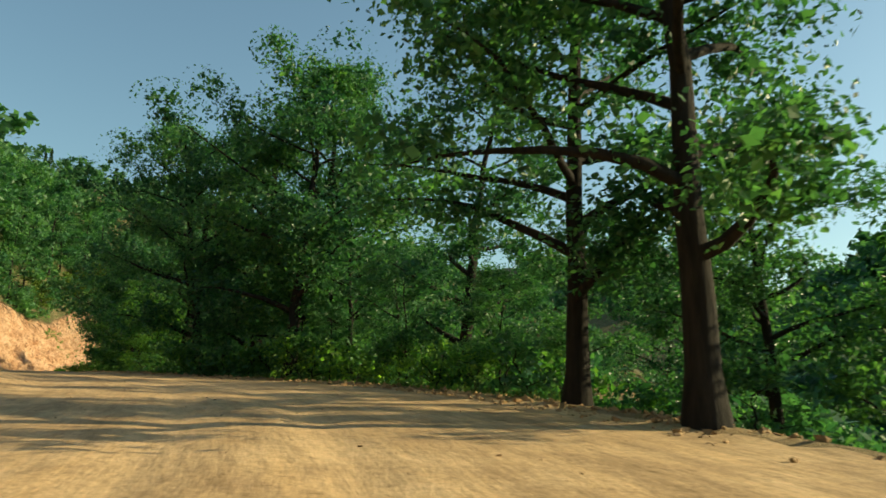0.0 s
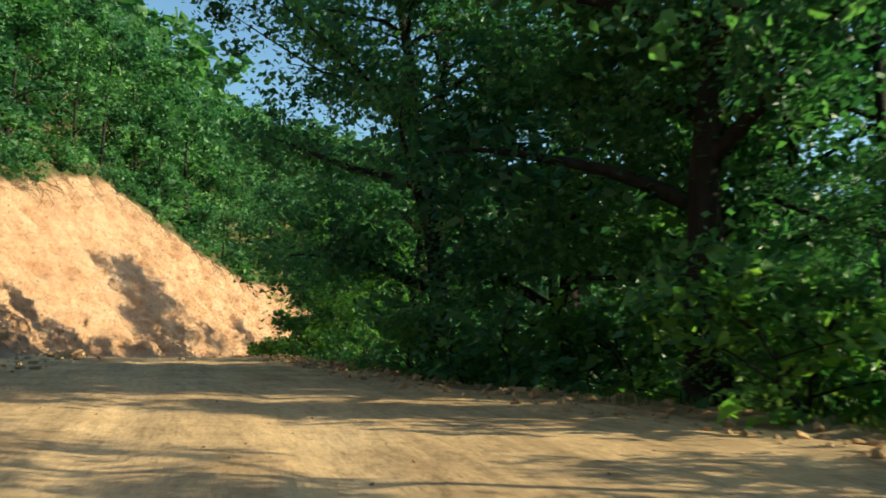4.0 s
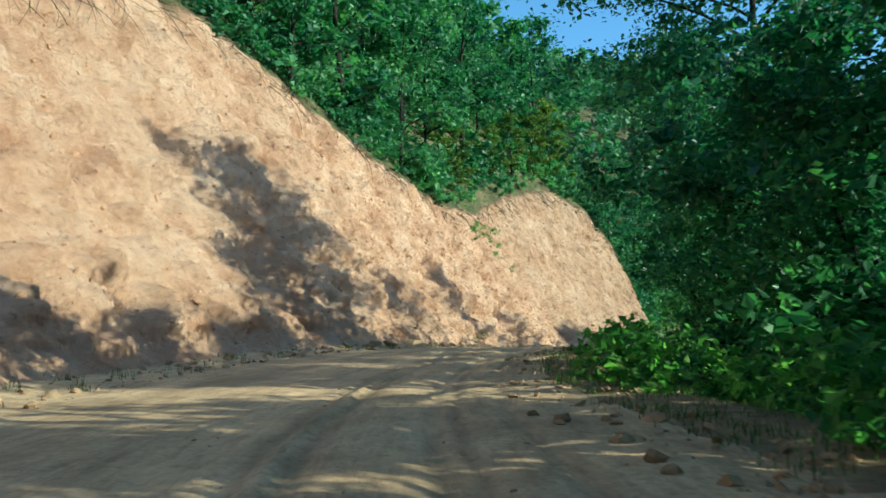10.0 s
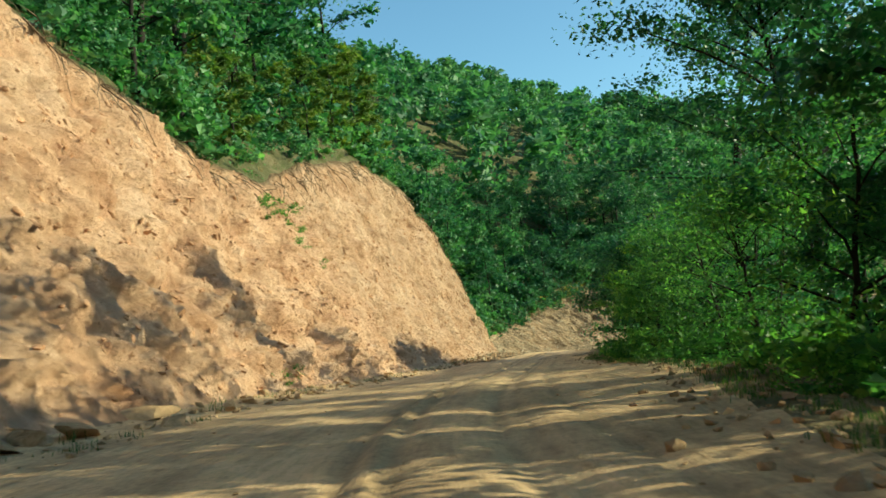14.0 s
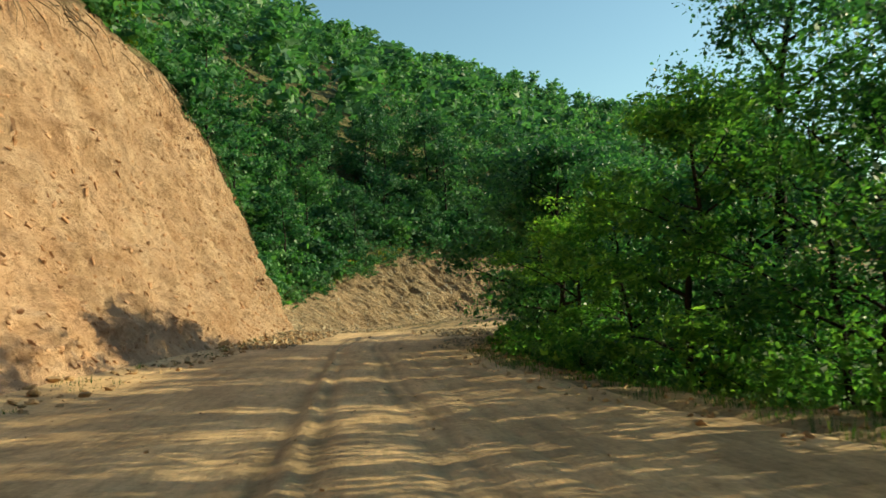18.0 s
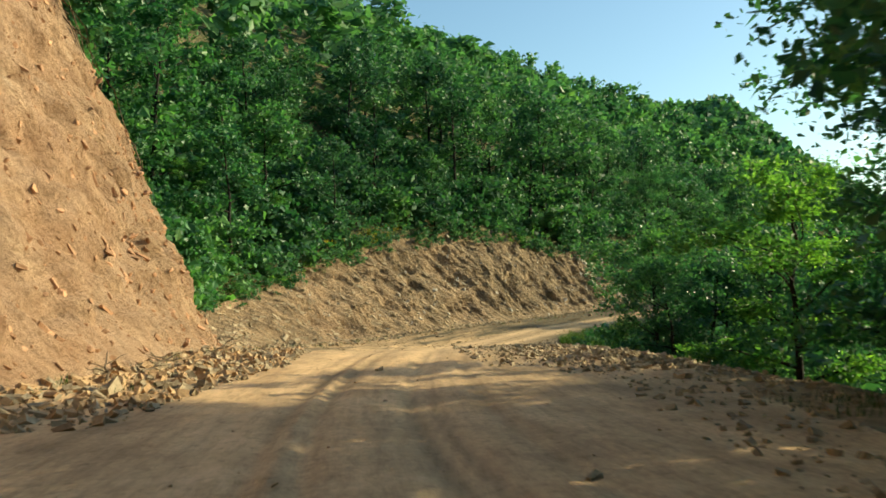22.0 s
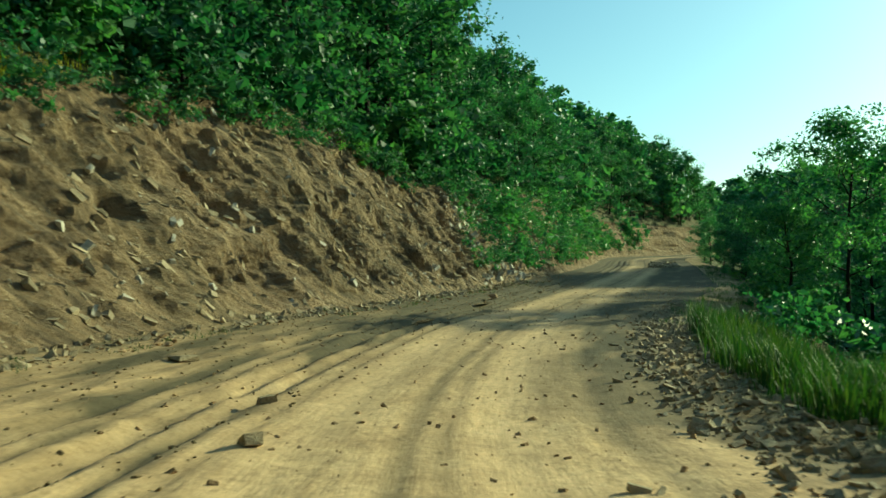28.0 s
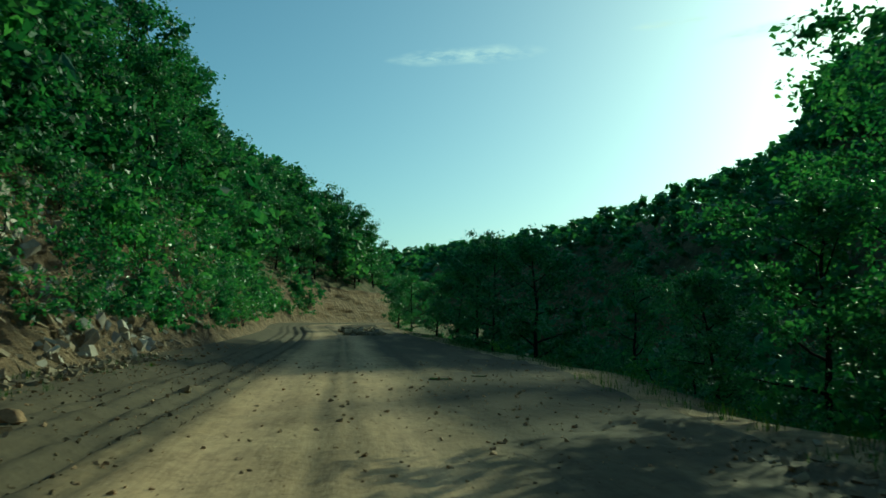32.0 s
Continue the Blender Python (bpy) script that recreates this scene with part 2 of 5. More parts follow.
def leaf_material(name, dark, mid, light, translucent=0.32, gloss=0.6):
    m, nt, b = material(name, gloss)
    b.inputs["Specular IOR Level"].default_value = 0.32
    geo = nt.nodes.new("ShaderNodeNewGeometry")
    info = nt.nodes.new("ShaderNodeObjectInfo")
    c = ramp(nt, geo.outputs["Random Per Island"], [(0.0, dark), (0.55, mid), (1.0, light)])
    c = mix(nt, info.outputs["Random"], mix(nt, 1.0, c, (0.78, 0.85, 0.8), "MULTIPLY"), mix(nt, 1.0, c, (1.2, 1.12, 0.95), "MULTIPLY"))
    patch = nt.nodes.new("ShaderNodeTexNoise")
    patch.inputs["Scale"].default_value, patch.inputs["Detail"].default_value = 0.16, 3
    nt.links.new(geo.outputs["Position"], patch.inputs["Vector"])
    c = mix(nt, 1.0, c, ramp(nt, patch.outputs[0], [(0.32, (0.55, 0.66, 0.72)), (0.5, (1.0, 1.0, 1.0)), (0.68, (1.5, 1.32, 1.0))]), "MULTIPLY")
    nt.links.new(c, b.inputs["Base Color"])
    tr = nt.nodes.new("ShaderNodeBsdfTranslucent")
    nt.links.new(mix(nt, 1.0, c, (1.15, 1.5, 0.75), "MULTIPLY"), tr.inputs["Color"])
    ms = nt.nodes.new("ShaderNodeMixShader")
    ms.inputs[0].default_value = translucent
    nt.links.new(b.outputs[0], ms.inputs[1])
    nt.links.new(tr.outputs[0], ms.inputs[2])
    nt.links.new(ms.outputs[0], nt.nodes["Material Output"].inputs["Surface"])
    return m


MAT_OAK = leaf_material("oak_leaf", (0.028, 0.084, 0.055), (0.062, 0.168, 0.088), (0.114, 0.248, 0.115), 0.44, 0.42)
MAT_LOCUST = leaf_material("locust_leaf", (0.046, 0.120, 0.044), (0.097, 0.215, 0.066), (0.193, 0.330, 0.099), 0.58, 0.5)
MAT_HILL = leaf_material("hill_leaf", (0.031, 0.1, 0.057), (0.07, 0.188, 0.09), (0.138, 0.282, 0.13), 0.42, 0.45)
MAT_FAR = leaf_material("far_leaf", (0.038, 0.108, 0.069), (0.074, 0.178, 0.100), (0.120, 0.245, 0.125), 0.42, 0.5)
# hill leaf colour darkened: shade painted in for the later hillside
MAT_HILL_SHADED = leaf_material("hill_leaf_shaded", (0.023, 0.072, 0.047), (0.052, 0.14, 0.08), (0.096, 0.21, 0.105), 0.38, 0.5)
MAT_CONIFER = leaf_material("needle", (0.012, 0.035, 0.016), (0.02, 0.055, 0.022), (0.03, 0.075, 0.03), 0.15, 0.7)
MAT_LARCH = leaf_material("young_leaf", (0.06, 0.11, 0.02), (0.11, 0.17, 0.035), (0.19, 0.23, 0.06), 0.42)
MAT_GRASS = leaf_material("grass_blade", (0.03, 0.075, 0.02), (0.055, 0.115, 0.028), (0.125, 0.16, 0.05), 0.32, 0.65)
MAT_STRAW = leaf_material("dry_grass", (0.09, 0.065, 0.035), (0.17, 0.125, 0.065), (0.28, 0.22, 0.12), 0.25, 0.7)
MAT_FLOWER = leaf_material("yellow_bloom", (0.35, 0.28, 0.02), (0.5, 0.4, 0.03), (0.6, 0.5, 0.06), 0.3, 0.6)


def bark_material(name, dark, light):
    m, nt, b = material(name, 0.95)
    nt.links.new(ramp(nt, tex(nt, 6.0, 8, 0.7, (1, 1, 0.15)), [(0.35, dark), (0.65, light)]), b.inputs["Base Color"])
    bump(nt, b, tex(nt, 10.0, 6, 0.7, (1, 1, 0.12)), 1.0, 0.05)
    return m


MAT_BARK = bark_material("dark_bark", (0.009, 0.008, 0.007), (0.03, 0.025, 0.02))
MAT_TWIG = bark_material("dry_twig", (0.06, 0.042, 0.028), (0.17, 0.125, 0.08))


def rock_material(name, stops):
    m, nt, b = material(name, 0.85)
    info = nt.nodes.new("ShaderNodeObjectInfo")
    geo = nt.nodes.new("ShaderNodeNewGeometry")
    c = ramp(nt, tex(nt, 3.0, 8, 0.7), stops)
    c = mix(nt, geo.outputs["Random Per Island"], mix(nt, 1.0, c, (0.7, 0.68, 0.66), "MULTIPLY"), mix(nt, 1.0, c, (1.2, 1.15, 1.1), "MULTIPLY"))
    c = mix(nt, info.outputs["Random"], mix(nt, 1.0, c, (0.85, 0.85, 0.85), "MULTIPLY"), c)
    nt.links.new(c, b.inputs["Base Color"])
    bump(nt, b, tex(nt, 9.0, 8, 0.7), 0.8, 0.05)
    return m


MAT_ROCK = rock_material("grey_rock", [(0.3, (0.24, 0.19, 0.125)), (0.55, (0.40, 0.325, 0.22)), (0.75, (0.54, 0.47, 0.36))])
MAT_PALE = rock_material("pale_rock", [(0.3, (0.34, 0.30, 0.24)), (0.55, (0.52, 0.48, 0.41)), (0.75, (0.66, 0.62, 0.55))])
MAT_CLOD = rock_material("earth_clod", [(0.3, (0.30, 0.19, 0.10)), (0.55, (0.48, 0.32, 0.18)), (0.75, (0.60, 0.43, 0.26))])

MAT_LUMP = rock_material("cut_lump", [(0.3, (0.40, 0.215, 0.12)), (0.55, (0.53, 0.31, 0.185)), (0.75, (0.62, 0.40, 0.26))])

# ---------------------------------------------------------------- the plan: road line and cross-sections
ROAD = np.array([
    (10.5, -60.0, -4.5), (4.6, -28.0, -1.9), (0.0, 0.0, 0.0), (-3.0, 13.7, 1.0), (-7.5, 26.9, 1.8), (-14.2, 39.2, 2.4), (-22.3, 50.6, 3.0), (-30.2, 62.1, 3.4), (-38.2, 73.6, 3.4), (-44.3, 86.2, 3.25),
    (-48.0, 99.7, 3.15), (-49.7, 113.6, 2.6), (-50.6, 127.6, 1.8), (-51.4, 141.5, 1.2), (-51.9, 155.5, 0.7), (-50.7, 169.5, 0.3), (-48.5, 183.3, -0.8), (-44.1, 196.5, -1.7), (-37.0, 208.6, -1.6),
    (-28.4, 219.7, -1.5), (-9.7, 243.0, -1.0), (10.0, 268.0, -0.1), (27.0, 291.0, 0.9), (49.5, 309.5, 1.4), (76.0, 325.0, 1.8), (98.0, 346.0, 2.2), (109.0, 376.0, 2.6), (108.0, 412.0, 3.0), (96.0, 456.0, 3.4)])


def smooth_line(points, step=0.25):
    """A cubic line through the points, by even steps, with the distance along it (0 at the third point)."""
    chord = np.r_[0, np.cumsum(np.linalg.norm(np.diff(points[:, :2], axis=0), axis=1))]
    slope = np.gradient(points, chord, axis=0)
    at = np.arange(0, chord[-1], step)
    i = np.clip(np.searchsorted(chord, at, "right") - 1, 0, len(chord) - 2)
    h = (chord[i + 1] - chord[i])[:, None]
    f = ((at - chord[i]) / h[:, 0])[:, None]
    line = (2 * f ** 3 - 3 * f ** 2 + 1) * points[i] + (f ** 3 - 2 * f ** 2 + f) * h * slope[i] + (3 * f ** 2 - 2 * f ** 3) * points[i + 1] + (f ** 3 - f ** 2) * h * slope[i + 1]
    dist = np.r_[0, np.cumsum(np.linalg.norm(np.diff(line[:, :2], axis=0), axis=1))]
    zero = np.interp(chord[2], at, dist)
    return dist - zero, line


LINE_S, LINE = smooth_line(ROAD)


def soft(values, width):
    k = np.hanning(width)
    return np.convolve(np.pad(values, width // 2, mode="edge"), k / k.sum(), "valid")[:len(values)]


HEAD = np.unwrap(np.arctan2(*np.gradient(LINE[:, :2], axis=0).T[::-1]))
HEAD = soft(HEAD, 41)
HEAD_WIDE = soft(HEAD, 701)
S_MIN, S_MAX = LINE_S[0], LINE_S[-1]


def at_line(s):
    s = np.asarray(s, float)
    over = np.where(s > S_MAX, s - S_MAX, np.where(s < S_MIN, s - S_MIN, 0.0))
    h, w = np.interp(s, LINE_S, HEAD), np.interp(s, LINE_S, HEAD_WIDE)
    x = np.interp(s, LINE_S, LINE[:, 0]) + over * np.cos(h)
    y = np.interp(s, LINE_S, LINE[:, 1]) + over * np.sin(h)
    return x, y, np.interp(s, LINE_S, LINE[:, 2]), h, w


def plan(s, u):
    """Plan place of the point u metres to the left of the road line (minus: right), s metres along it."""
    x, y, _, h, w = at_line(s)
    near = np.clip(u, -36, 45)
    far = u - near
    w = np.where(far < 0, radians(95), w)
    return x - near * np.sin(h) - far * np.sin(w), y + near * np.cos(h) + far * np.cos(w)


def table(s, *rows):
    a = np.array(rows, float)
    return np.interp(s, a[:, 0], a[:, 1])


def right_edge(s):
    return table(s, (-60, -9), (0, -8.5), (20, -7.2), (32, -7.4), (40, -7.5), (50, -5.0), (64, -4.1), (75, -4.5), (94, -3.3), (107, -3.3), (116, -4.6), (126, -5.8), (142, -4.4), (150, -4.1), (158, -4.6), (170, -6.6), (180, -5.4), (195, -4.6), (217, -4.4), (232, -4.8), (242, -5.6), (256, -7.0), (300, -5.5), (400, -5))


def cut_base(s):
    return table(s, (-60, 8), (40, 6.5), (65, 5.4), (84, 6.0), (92, 7.6), (105, 7.6), (119, 6.6), (136, 7.6), (150, 7.2), (164, 6.4), (176, 5.4), (184, 6.4), (192, 8.8), (203, 10.2), (212, 9.8), (223, 8.6), (232, 7.8), (250, 7.4), (275, 6.6), (320, 6.0), (400, 6))


def cut_top(s):
    return 0.9 * (fbm(np.asarray(s, float) / 2.6, 0.5, 3, 81) - 0.5) + table(s, (-60, 12), (30, 13.5), (60, 16), (90, 18.2), (104, 19), (117, 19.2), (121, 17.0), (127, 15.4), (136, 14.6), (149, 14.2), (158, 14.2), (166, 13.8), (175, 12.8), (181, 11.2), (186, 9.8), (190, 11.6), (198, 14.0), (205, 15.0), (214, 15.2), (224, 14.4), (234, 13.6), (241, 13.0), (250, 11.6), (262, 10.8), (276, 10.0), (300, 9.4), (340, 9.5), (400, 10))


def cut_height(s):
    return 0.9 * (fbm(np.asarray(s, float) / 2.0, 7.5, 3, 83) - 0.5) * table(s, (50, 0), (62, 1), (186, 1), (192, 0.3), (205, 0.6), (300, 0.6)) + table(s, (-60, 4), (30, 6), (60, 10.5), (90, 13.6), (104, 15.4), (112, 18.2), (117, 19.6), (121, 17.2), (127, 14.8), (136, 12.8), (144, 12.0), (150, 12.4), (154, 13.8), (158, 15.2), (165, 16.8), (170, 17.8), (176, 16.6), (181, 12.8), (186, 6.0), (190, 2.0), (198, 1.8), (205, 3.5), (214, 6.2), (224, 8.2), (234, 9.2), (241, 9.0), (250, 6.8), (262, 6.8), (276, 7.6), (300, 6.5), (340, 6), (400, 6))


def hill(s, u):
    """Height over the road of the slope above the cut."""
    d = np.maximum(u - cut_top(s), 0)
    rise = table(s, (-60, 0.95), (110, 1.05), (150, 1.08), (200, 0.92), (230, 0.80), (300, 0.76))
    crest = table(s, (-60, 100), (60, 135), (130, 150), (230, 155), (290, 142), (330, 130), (365, 108), (400, 76), (440, 24))
    return cut_height(s) + crest * (1 - np.exp(-rise * d / crest)) + np.minimum(d / 12, 1) * 2.5 * (fbm(s / 22, u / 22, 4, 3) - 0.5)


def valley(s, u):
    """Height over the road of the slope below the right edge, and of the far side of the valley."""
    d = np.maximum(right_edge(s) - u, 0)
    near = -0.42 * np.maximum(d - 1.2, 0) * np.minimum(1, d / 6)
    floor = -24 - 6 * (fbm(s / 60, u / 60, 3, 8) - 0.5)
    top = table(s, (-150, 38), (60, 40), (150, 44), (230, 66), (300, 90), (345, 98), (390, 90), (440, 79), (470, 70), (500, 57), (540, 51), (600, 45), (900, 50))
    far = floor + (top - floor) * (1 - np.exp(-np.maximum(d - 70, 0) / 75.0))
    down = np.maximum(near, floor)
    k = 1 / (1 + np.exp(-(d - 72) / 10.0))
    berm = 0.1 * np.exp(-((d - 0.3) / 0.8) ** 2) * table(s, (-60, 1), (70, 1), (85, 0.3), (100, 0.8), (150, 0.4), (170, 0.2), (210, 0.8), (240, 0.6), (300, 0.3))
    return down * (1 - k) + far * k + berm * (0.5 + fbm(s / 1.4, u / 1.4, 3, 5)) + np.minimum(d / 4, 1) * 1.2 * (fbm(s / 7, u / 7, 4, 9) - 0.5)


def ruts(s, u):
    """Depth of the wheel tracks, how worn and how muddy the surface is."""
    sway = 0.5 * (fbm(s / 25, 0 * s, 2, 2) - 0.5)
    depth, wear, mud = 0.0, 0.0, 0.0
    early, late = np.clip((s - 72) / 8, 0, 1) * np.clip((186 - s) / 12, 0, 1), np.clip((s - 186) / 14, 0, 1)
    for centre, wide, deep in ((-1.05, 0.5, 0.04), (1.35, 0.5, 0.04)):
        g = np.exp(-((u - centre - sway) / wide) ** 2)
        depth, wear = depth + deep * g, np.maximum(wear, g * (0.35 + 0.2 * late))
    for centre, wide, deep, dark, when in ((0.32, 0.16, 0.05, 0.55, early), (0.78, 0.16, 0.05, 0.5, early), (0.55, 0.09, -0.03, 0.3, early), (-1.0, 0.14, 0.04, 0.6, early), (-1.32, 0.1, 0.03, 0.45, early), (-2.1, 0.12, 0.03, 0.4, early), (0.15, 0.16, 0.04, 0.6, late), (-0.3, 0.1, 0.03, 0.45, late), (2.9, 0.22, 0.16, 1.0, late), (3.6, 0.24, 0.18, 1.0, late), (5.0, 0.3, 0.14, 0.8, late), (4.3, 0.16, 0.08, 0.7, late), (-2.4, 0.2, 0.03, 0.5, late), (2.2, 0.1, 0.05, 0.5, late)):
        broken = np.clip(2.6 * fbm(s / 4, u * 0 + centre * 3, 3, 13) - 0.6, 0.2, 1)
        g = np.exp(-((u - centre - 0.8 * sway) / wide) ** 2) * when
        depth, mud = depth + deep * g, np.maximum(mud, dark * g * broken)
    return depth, wear, mud


def road_height(s, u):
    depth = ruts(s, u)[0]
    edge = np.clip((u - right_edge(s)) / 1.5, 0, 1) * np.clip((cut_base(s) - u) / 2.0, 0, 1)
    lump = 0.06 * (fbm(s / 4.5, u / 1.6, 4, 4) - 0.5) + 0.022 * (fbm((s + 0.7 * u) / 0.8, (u - 0.6 * s) / 0.7, 3, 14) - 0.5)
    side = np.clip((u - cut_base(s) + 2.2) / 2.2, 0, 1) ** 2 * 0.18
    rough_right = np.clip((right_edge(s) + 2.0 - u) / 2.0, 0, 1) * 0.18 * (fbm(s / 0.9, u / 0.9, 3, 21) - 0.35)
    churn = np.clip((s - 190) / 14, 0, 1) * np.clip((u - 2.0) / 0.8, 0, 1) * 0.16 * (ridged(s / 1.8, u / 0.5, 3, 77) - 0.55)
    return (churn - depth) * edge + lump * (0.5 + 0.8 * (1 - edge)) + side + rough_right


def height(s, u):
    """Height of the ground over the sea of the plan, at any place but the cut."""
    z = at_line(s)[2]
    s, u = np.broadcast_arrays(np.asarray(s, float), np.asarray(u, float))
    return z + np.where(u >= cut_top(s), hill(s, u), np.where(u <= right_edge(s), valley(s, u), road_height(s, u)))


# ---------------------------------------------------------------- road, cut and ground: one grid, split along its lines
rows_s = np.concatenate([np.linspace(-900, -70, 14), np.linspace(-58, -6, 14), np.arange(0, 56, 0.45), np.arange(56, 96, 0.32), np.arange(96, 186, 0.25), np.arange(186, 256, 0.22), np.arange(256, 277, 0.4), np.arange(277, 340, 0.7), np.linspace(343, 440, 30), np.linspace(460, 1500, 18)])
NR = len(rows_s)
RIGHT = -np.concatenate([np.geomspace(1600, 60, 34), np.linspace(56, 14, 18), np.linspace(12.5, 0.35, 26)])
NROAD, NCUT = 112, 112
LEFT = np.concatenate([np.linspace(0.5, 12, 14), np.linspace(14, 60, 16), np.geomspace(66, 1600, 26)])

S = rows_s[:, None]
RE, CB, CT, CH = right_edge(rows_s)[:, None], cut_base(rows_s)[:, None], cut_top(rows_s)[:, None], cut_height(rows_s)[:, None]
ZR = at_line(rows_s)[2][:, None]

u_right = RE + RIGHT[None, :]
z_right = ZR + valley(S, u_right)
u_road = RE + (CB - RE) * np.linspace(0, 1, NROAD)[None, :]
z_road = ZR + road_height(S, u_road)

v = np.linspace(0, 1, NCUT)[None, 1:-1]
rocky = table(rows_s, (0, 0), (140, 0.0), (152, 0.15), (166, 0.42), (183, 0.55), (191, 0.85), (206, 0.88), (226, 0.97), (400, 1.0))[:, None]
run = CT - CB
lean = v ** 0.92
u_cut = CB + run * lean
h_cut = 0.18 + (CH - 0.18) * (v ** 1.12)
along = np.sqrt(run ** 2 + CH ** 2) * v
fade = np.clip(v / 0.08, 0, 1) * np.clip((1 - v) / 0.05, 0, 1)
gouge = 1.0 * (ridged(S / 2.0 + along / 6.0, along / 3.0, 4, 31) - 0.6) + 1.3 * (fbm(S / 0.85 + along / 3, along / 1.2, 2, 33) - 0.5) + 0.9 * (fbm(S / 9, along / 9, 3, 35) - 0.5) + 0.55 * np.maximum(fbm(S / 0.5 + along / 2.5, along / 0.7, 2, 37) - 0.52, 0) * 2 + 0.36 * (fbm(S / 0.5 + along / 1.6, along / 0.4, 2, 39) - 0.5) + rng.normal(0, 0.02, (NR, NCUT - 2)) - 2.2 * np.maximum(fbm(S / 0.75 + along / 2.2, along / 0.6, 3, 36) - 0.6, 0)
strata = 1.25 * (ridged((S + 0.55 * along) / 1.7, (along - 0.3 * S) / 3.4, 3, 41) - 0.6) + 0.3 * (fbm((S + 0.55 * along) / 0.5, (along - 0.4 * S) / 1.5, 3, 43) - 0.5) + 0.9 * (fbm(S / 4, along / 3, 3, 45) - 0.5) - 1.6 * np.maximum(fbm((S + 0.5 * along) / 0.8, (along - 0.4 * S) / 1.5, 2, 48) - 0.58, 0) + 0.02 * rng.normal(0, 1, (NR, NCUT - 2))
strata = strata * np.clip(0.25 + v / 0.3, 0, 1)
step_out = (gouge * (1 - rocky) + strata * rocky) * fade * np.minimum(1, CH / 5)
nx, nz = CH / np.sqrt(run ** 2 + CH ** 2), run / np.sqrt(run ** 2 + CH ** 2)
u_cut = u_cut - step_out * nx
z_cut = ZR + h_cut + step_out * nz * 0.7

d_left = LEFT[None, :]
u_left = CT + np.concatenate([np.zeros((NR, 1)), np.repeat(d_left, NR, 0)], axis=1)
z_left = ZR + hill(S, u_left)

U = np.concatenate([u_right, u_road, u_cut, u_left], axis=1)
Z = np.concatenate([z_right, z_road, z_cut, z_left], axis=1)
X, Y = plan(S, U)
GRID = np.stack([X, Y, Z], axis=2)
J0, J1, J2, J3 = len(RIGHT), len(RIGHT) + NROAD - 1, len(RIGHT) + NROAD - 1 + NCUT - 1, U.shape[1] - 1


def sheet(name, j0, j1, i0, i1, mat, attributes, smooth=True):
    """The faces of the grid between two columns and two rows, as a mesh of its own."""
    ni, nj = i1 - i0 + 1, j1 - j0 + 1
    k = np.arange(ni * nj).reshape(ni, nj)
    faces = np.stack([k[:-1, :-1], k[1:, :-1], k[1:, 1:], k[:-1, 1:]], axis=2).reshape(-1, 4)[:, ::-1]
    return mesh_of(name, GRID[i0:i1 + 1, j0:j1 + 1].reshape(-1, 3), faces, mat, smooth, {a: g[i0:i1 + 1, j0:j1 + 1] for a, g in attributes.items()})


_, worn, muddy = ruts(S, U)
LENGTH = np.zeros_like(U)
LENGTH[:, J1 + 1:J2] = along
FIELDS = {
    "grain": S + 0.5 * LENGTH,
    "slope": LENGTH - 0.4 * S,
    "wear": worn,
    "mud": np.maximum(muddy, np.clip((fbm(S / 5, U / 1.4, 4, 51) - 0.47 + 0.06 * np.clip((S - 225) / 15, 0, 1)) * 5, 0, 0.75) * np.clip((S - 150) / 60, 0.12, 1) * np.clip((np.abs(U - 0.2) - 1.3) / 1.6, 0.08, 1)) + 0.35 * np.clip((S - 192) / 12, 0, 1) * np.clip((U - 1.9) / 1.2, 0, 1) * np.clip(4 * fbm(S / 2.2, U / 0.6, 3, 57) - 1.5, 0, 1) + np.clip((S - 214) / 16, 0, 1) * np.clip((np.abs(U - 0.2) - 1.6) / 1.0, 0.1, 1) * np.clip(0.25 + 1.3 * fbm(S / 3.5, U / 0.9, 3, 59), 0, 0.9),
    "along": S + 0 * U,
    "far_darker": np.clip((S - 205) / 40, 0, 1) * np.clip(0.45 + 1.1 * (fbm(S / 7, U / 2.2, 3, 67) - 0.3) + 0.12 * np.abs(U - 0.3), 0, 1),
    "across": U,
    "rocky": np.clip(np.concatenate([rocky] * U.shape[1], axis=1) + 0.35 * (fbm(S / 6, U / 6, 3, 61) - 0.5), 0, 1),
    "turf": np.clip(1.3 - np.abs(np.arange(U.shape[1])[None, :] - J2) / (1.5 + 7.0 * fbm(S / 1.6, 0 * U, 3, 63) ** 2), 0, 1),
    "bare": np.clip(1.5 - np.abs(U - RE) / 1.8, 0, 1) * np.clip(2.4 * fbm(S / 2.5, U / 2.5, 3, 71) - 0.2, 0, 1) * (U < RE + 0.5),
    "grassy": np.clip(1 - np.abs(S - 194) / 11, 0, 1) * (U > CT - 0.1) * (U < CT + 9) + 0.7 * np.clip(1 - np.abs(S - 214) / 16, 0, 1) * (U < RE - 0.8) * (U > RE - 9),
}
road = tagged(new("road", sheet("road", J0, J1, 0, NR - 1, MAT_ROAD, {k: FIELDS[k] for k in ("wear", "mud", "far_darker", "along", "across")})), "unpaved tan dirt road with wheel ruts and tyre tracks", "dirt road", kind="structure")
i_mid = int(np.searchsorted(rows_s, 189))
cut_a = tagged(new("bank_earth", sheet("bank_earth", J1, J2, 0, i_mid, MAT_BANK, {k: FIELDS[k] for k in ("rocky", "turf", "grain", "slope")})), "freshly cut steep bank of orange crumbly earth beside the road", "earth bank", kind="structure")
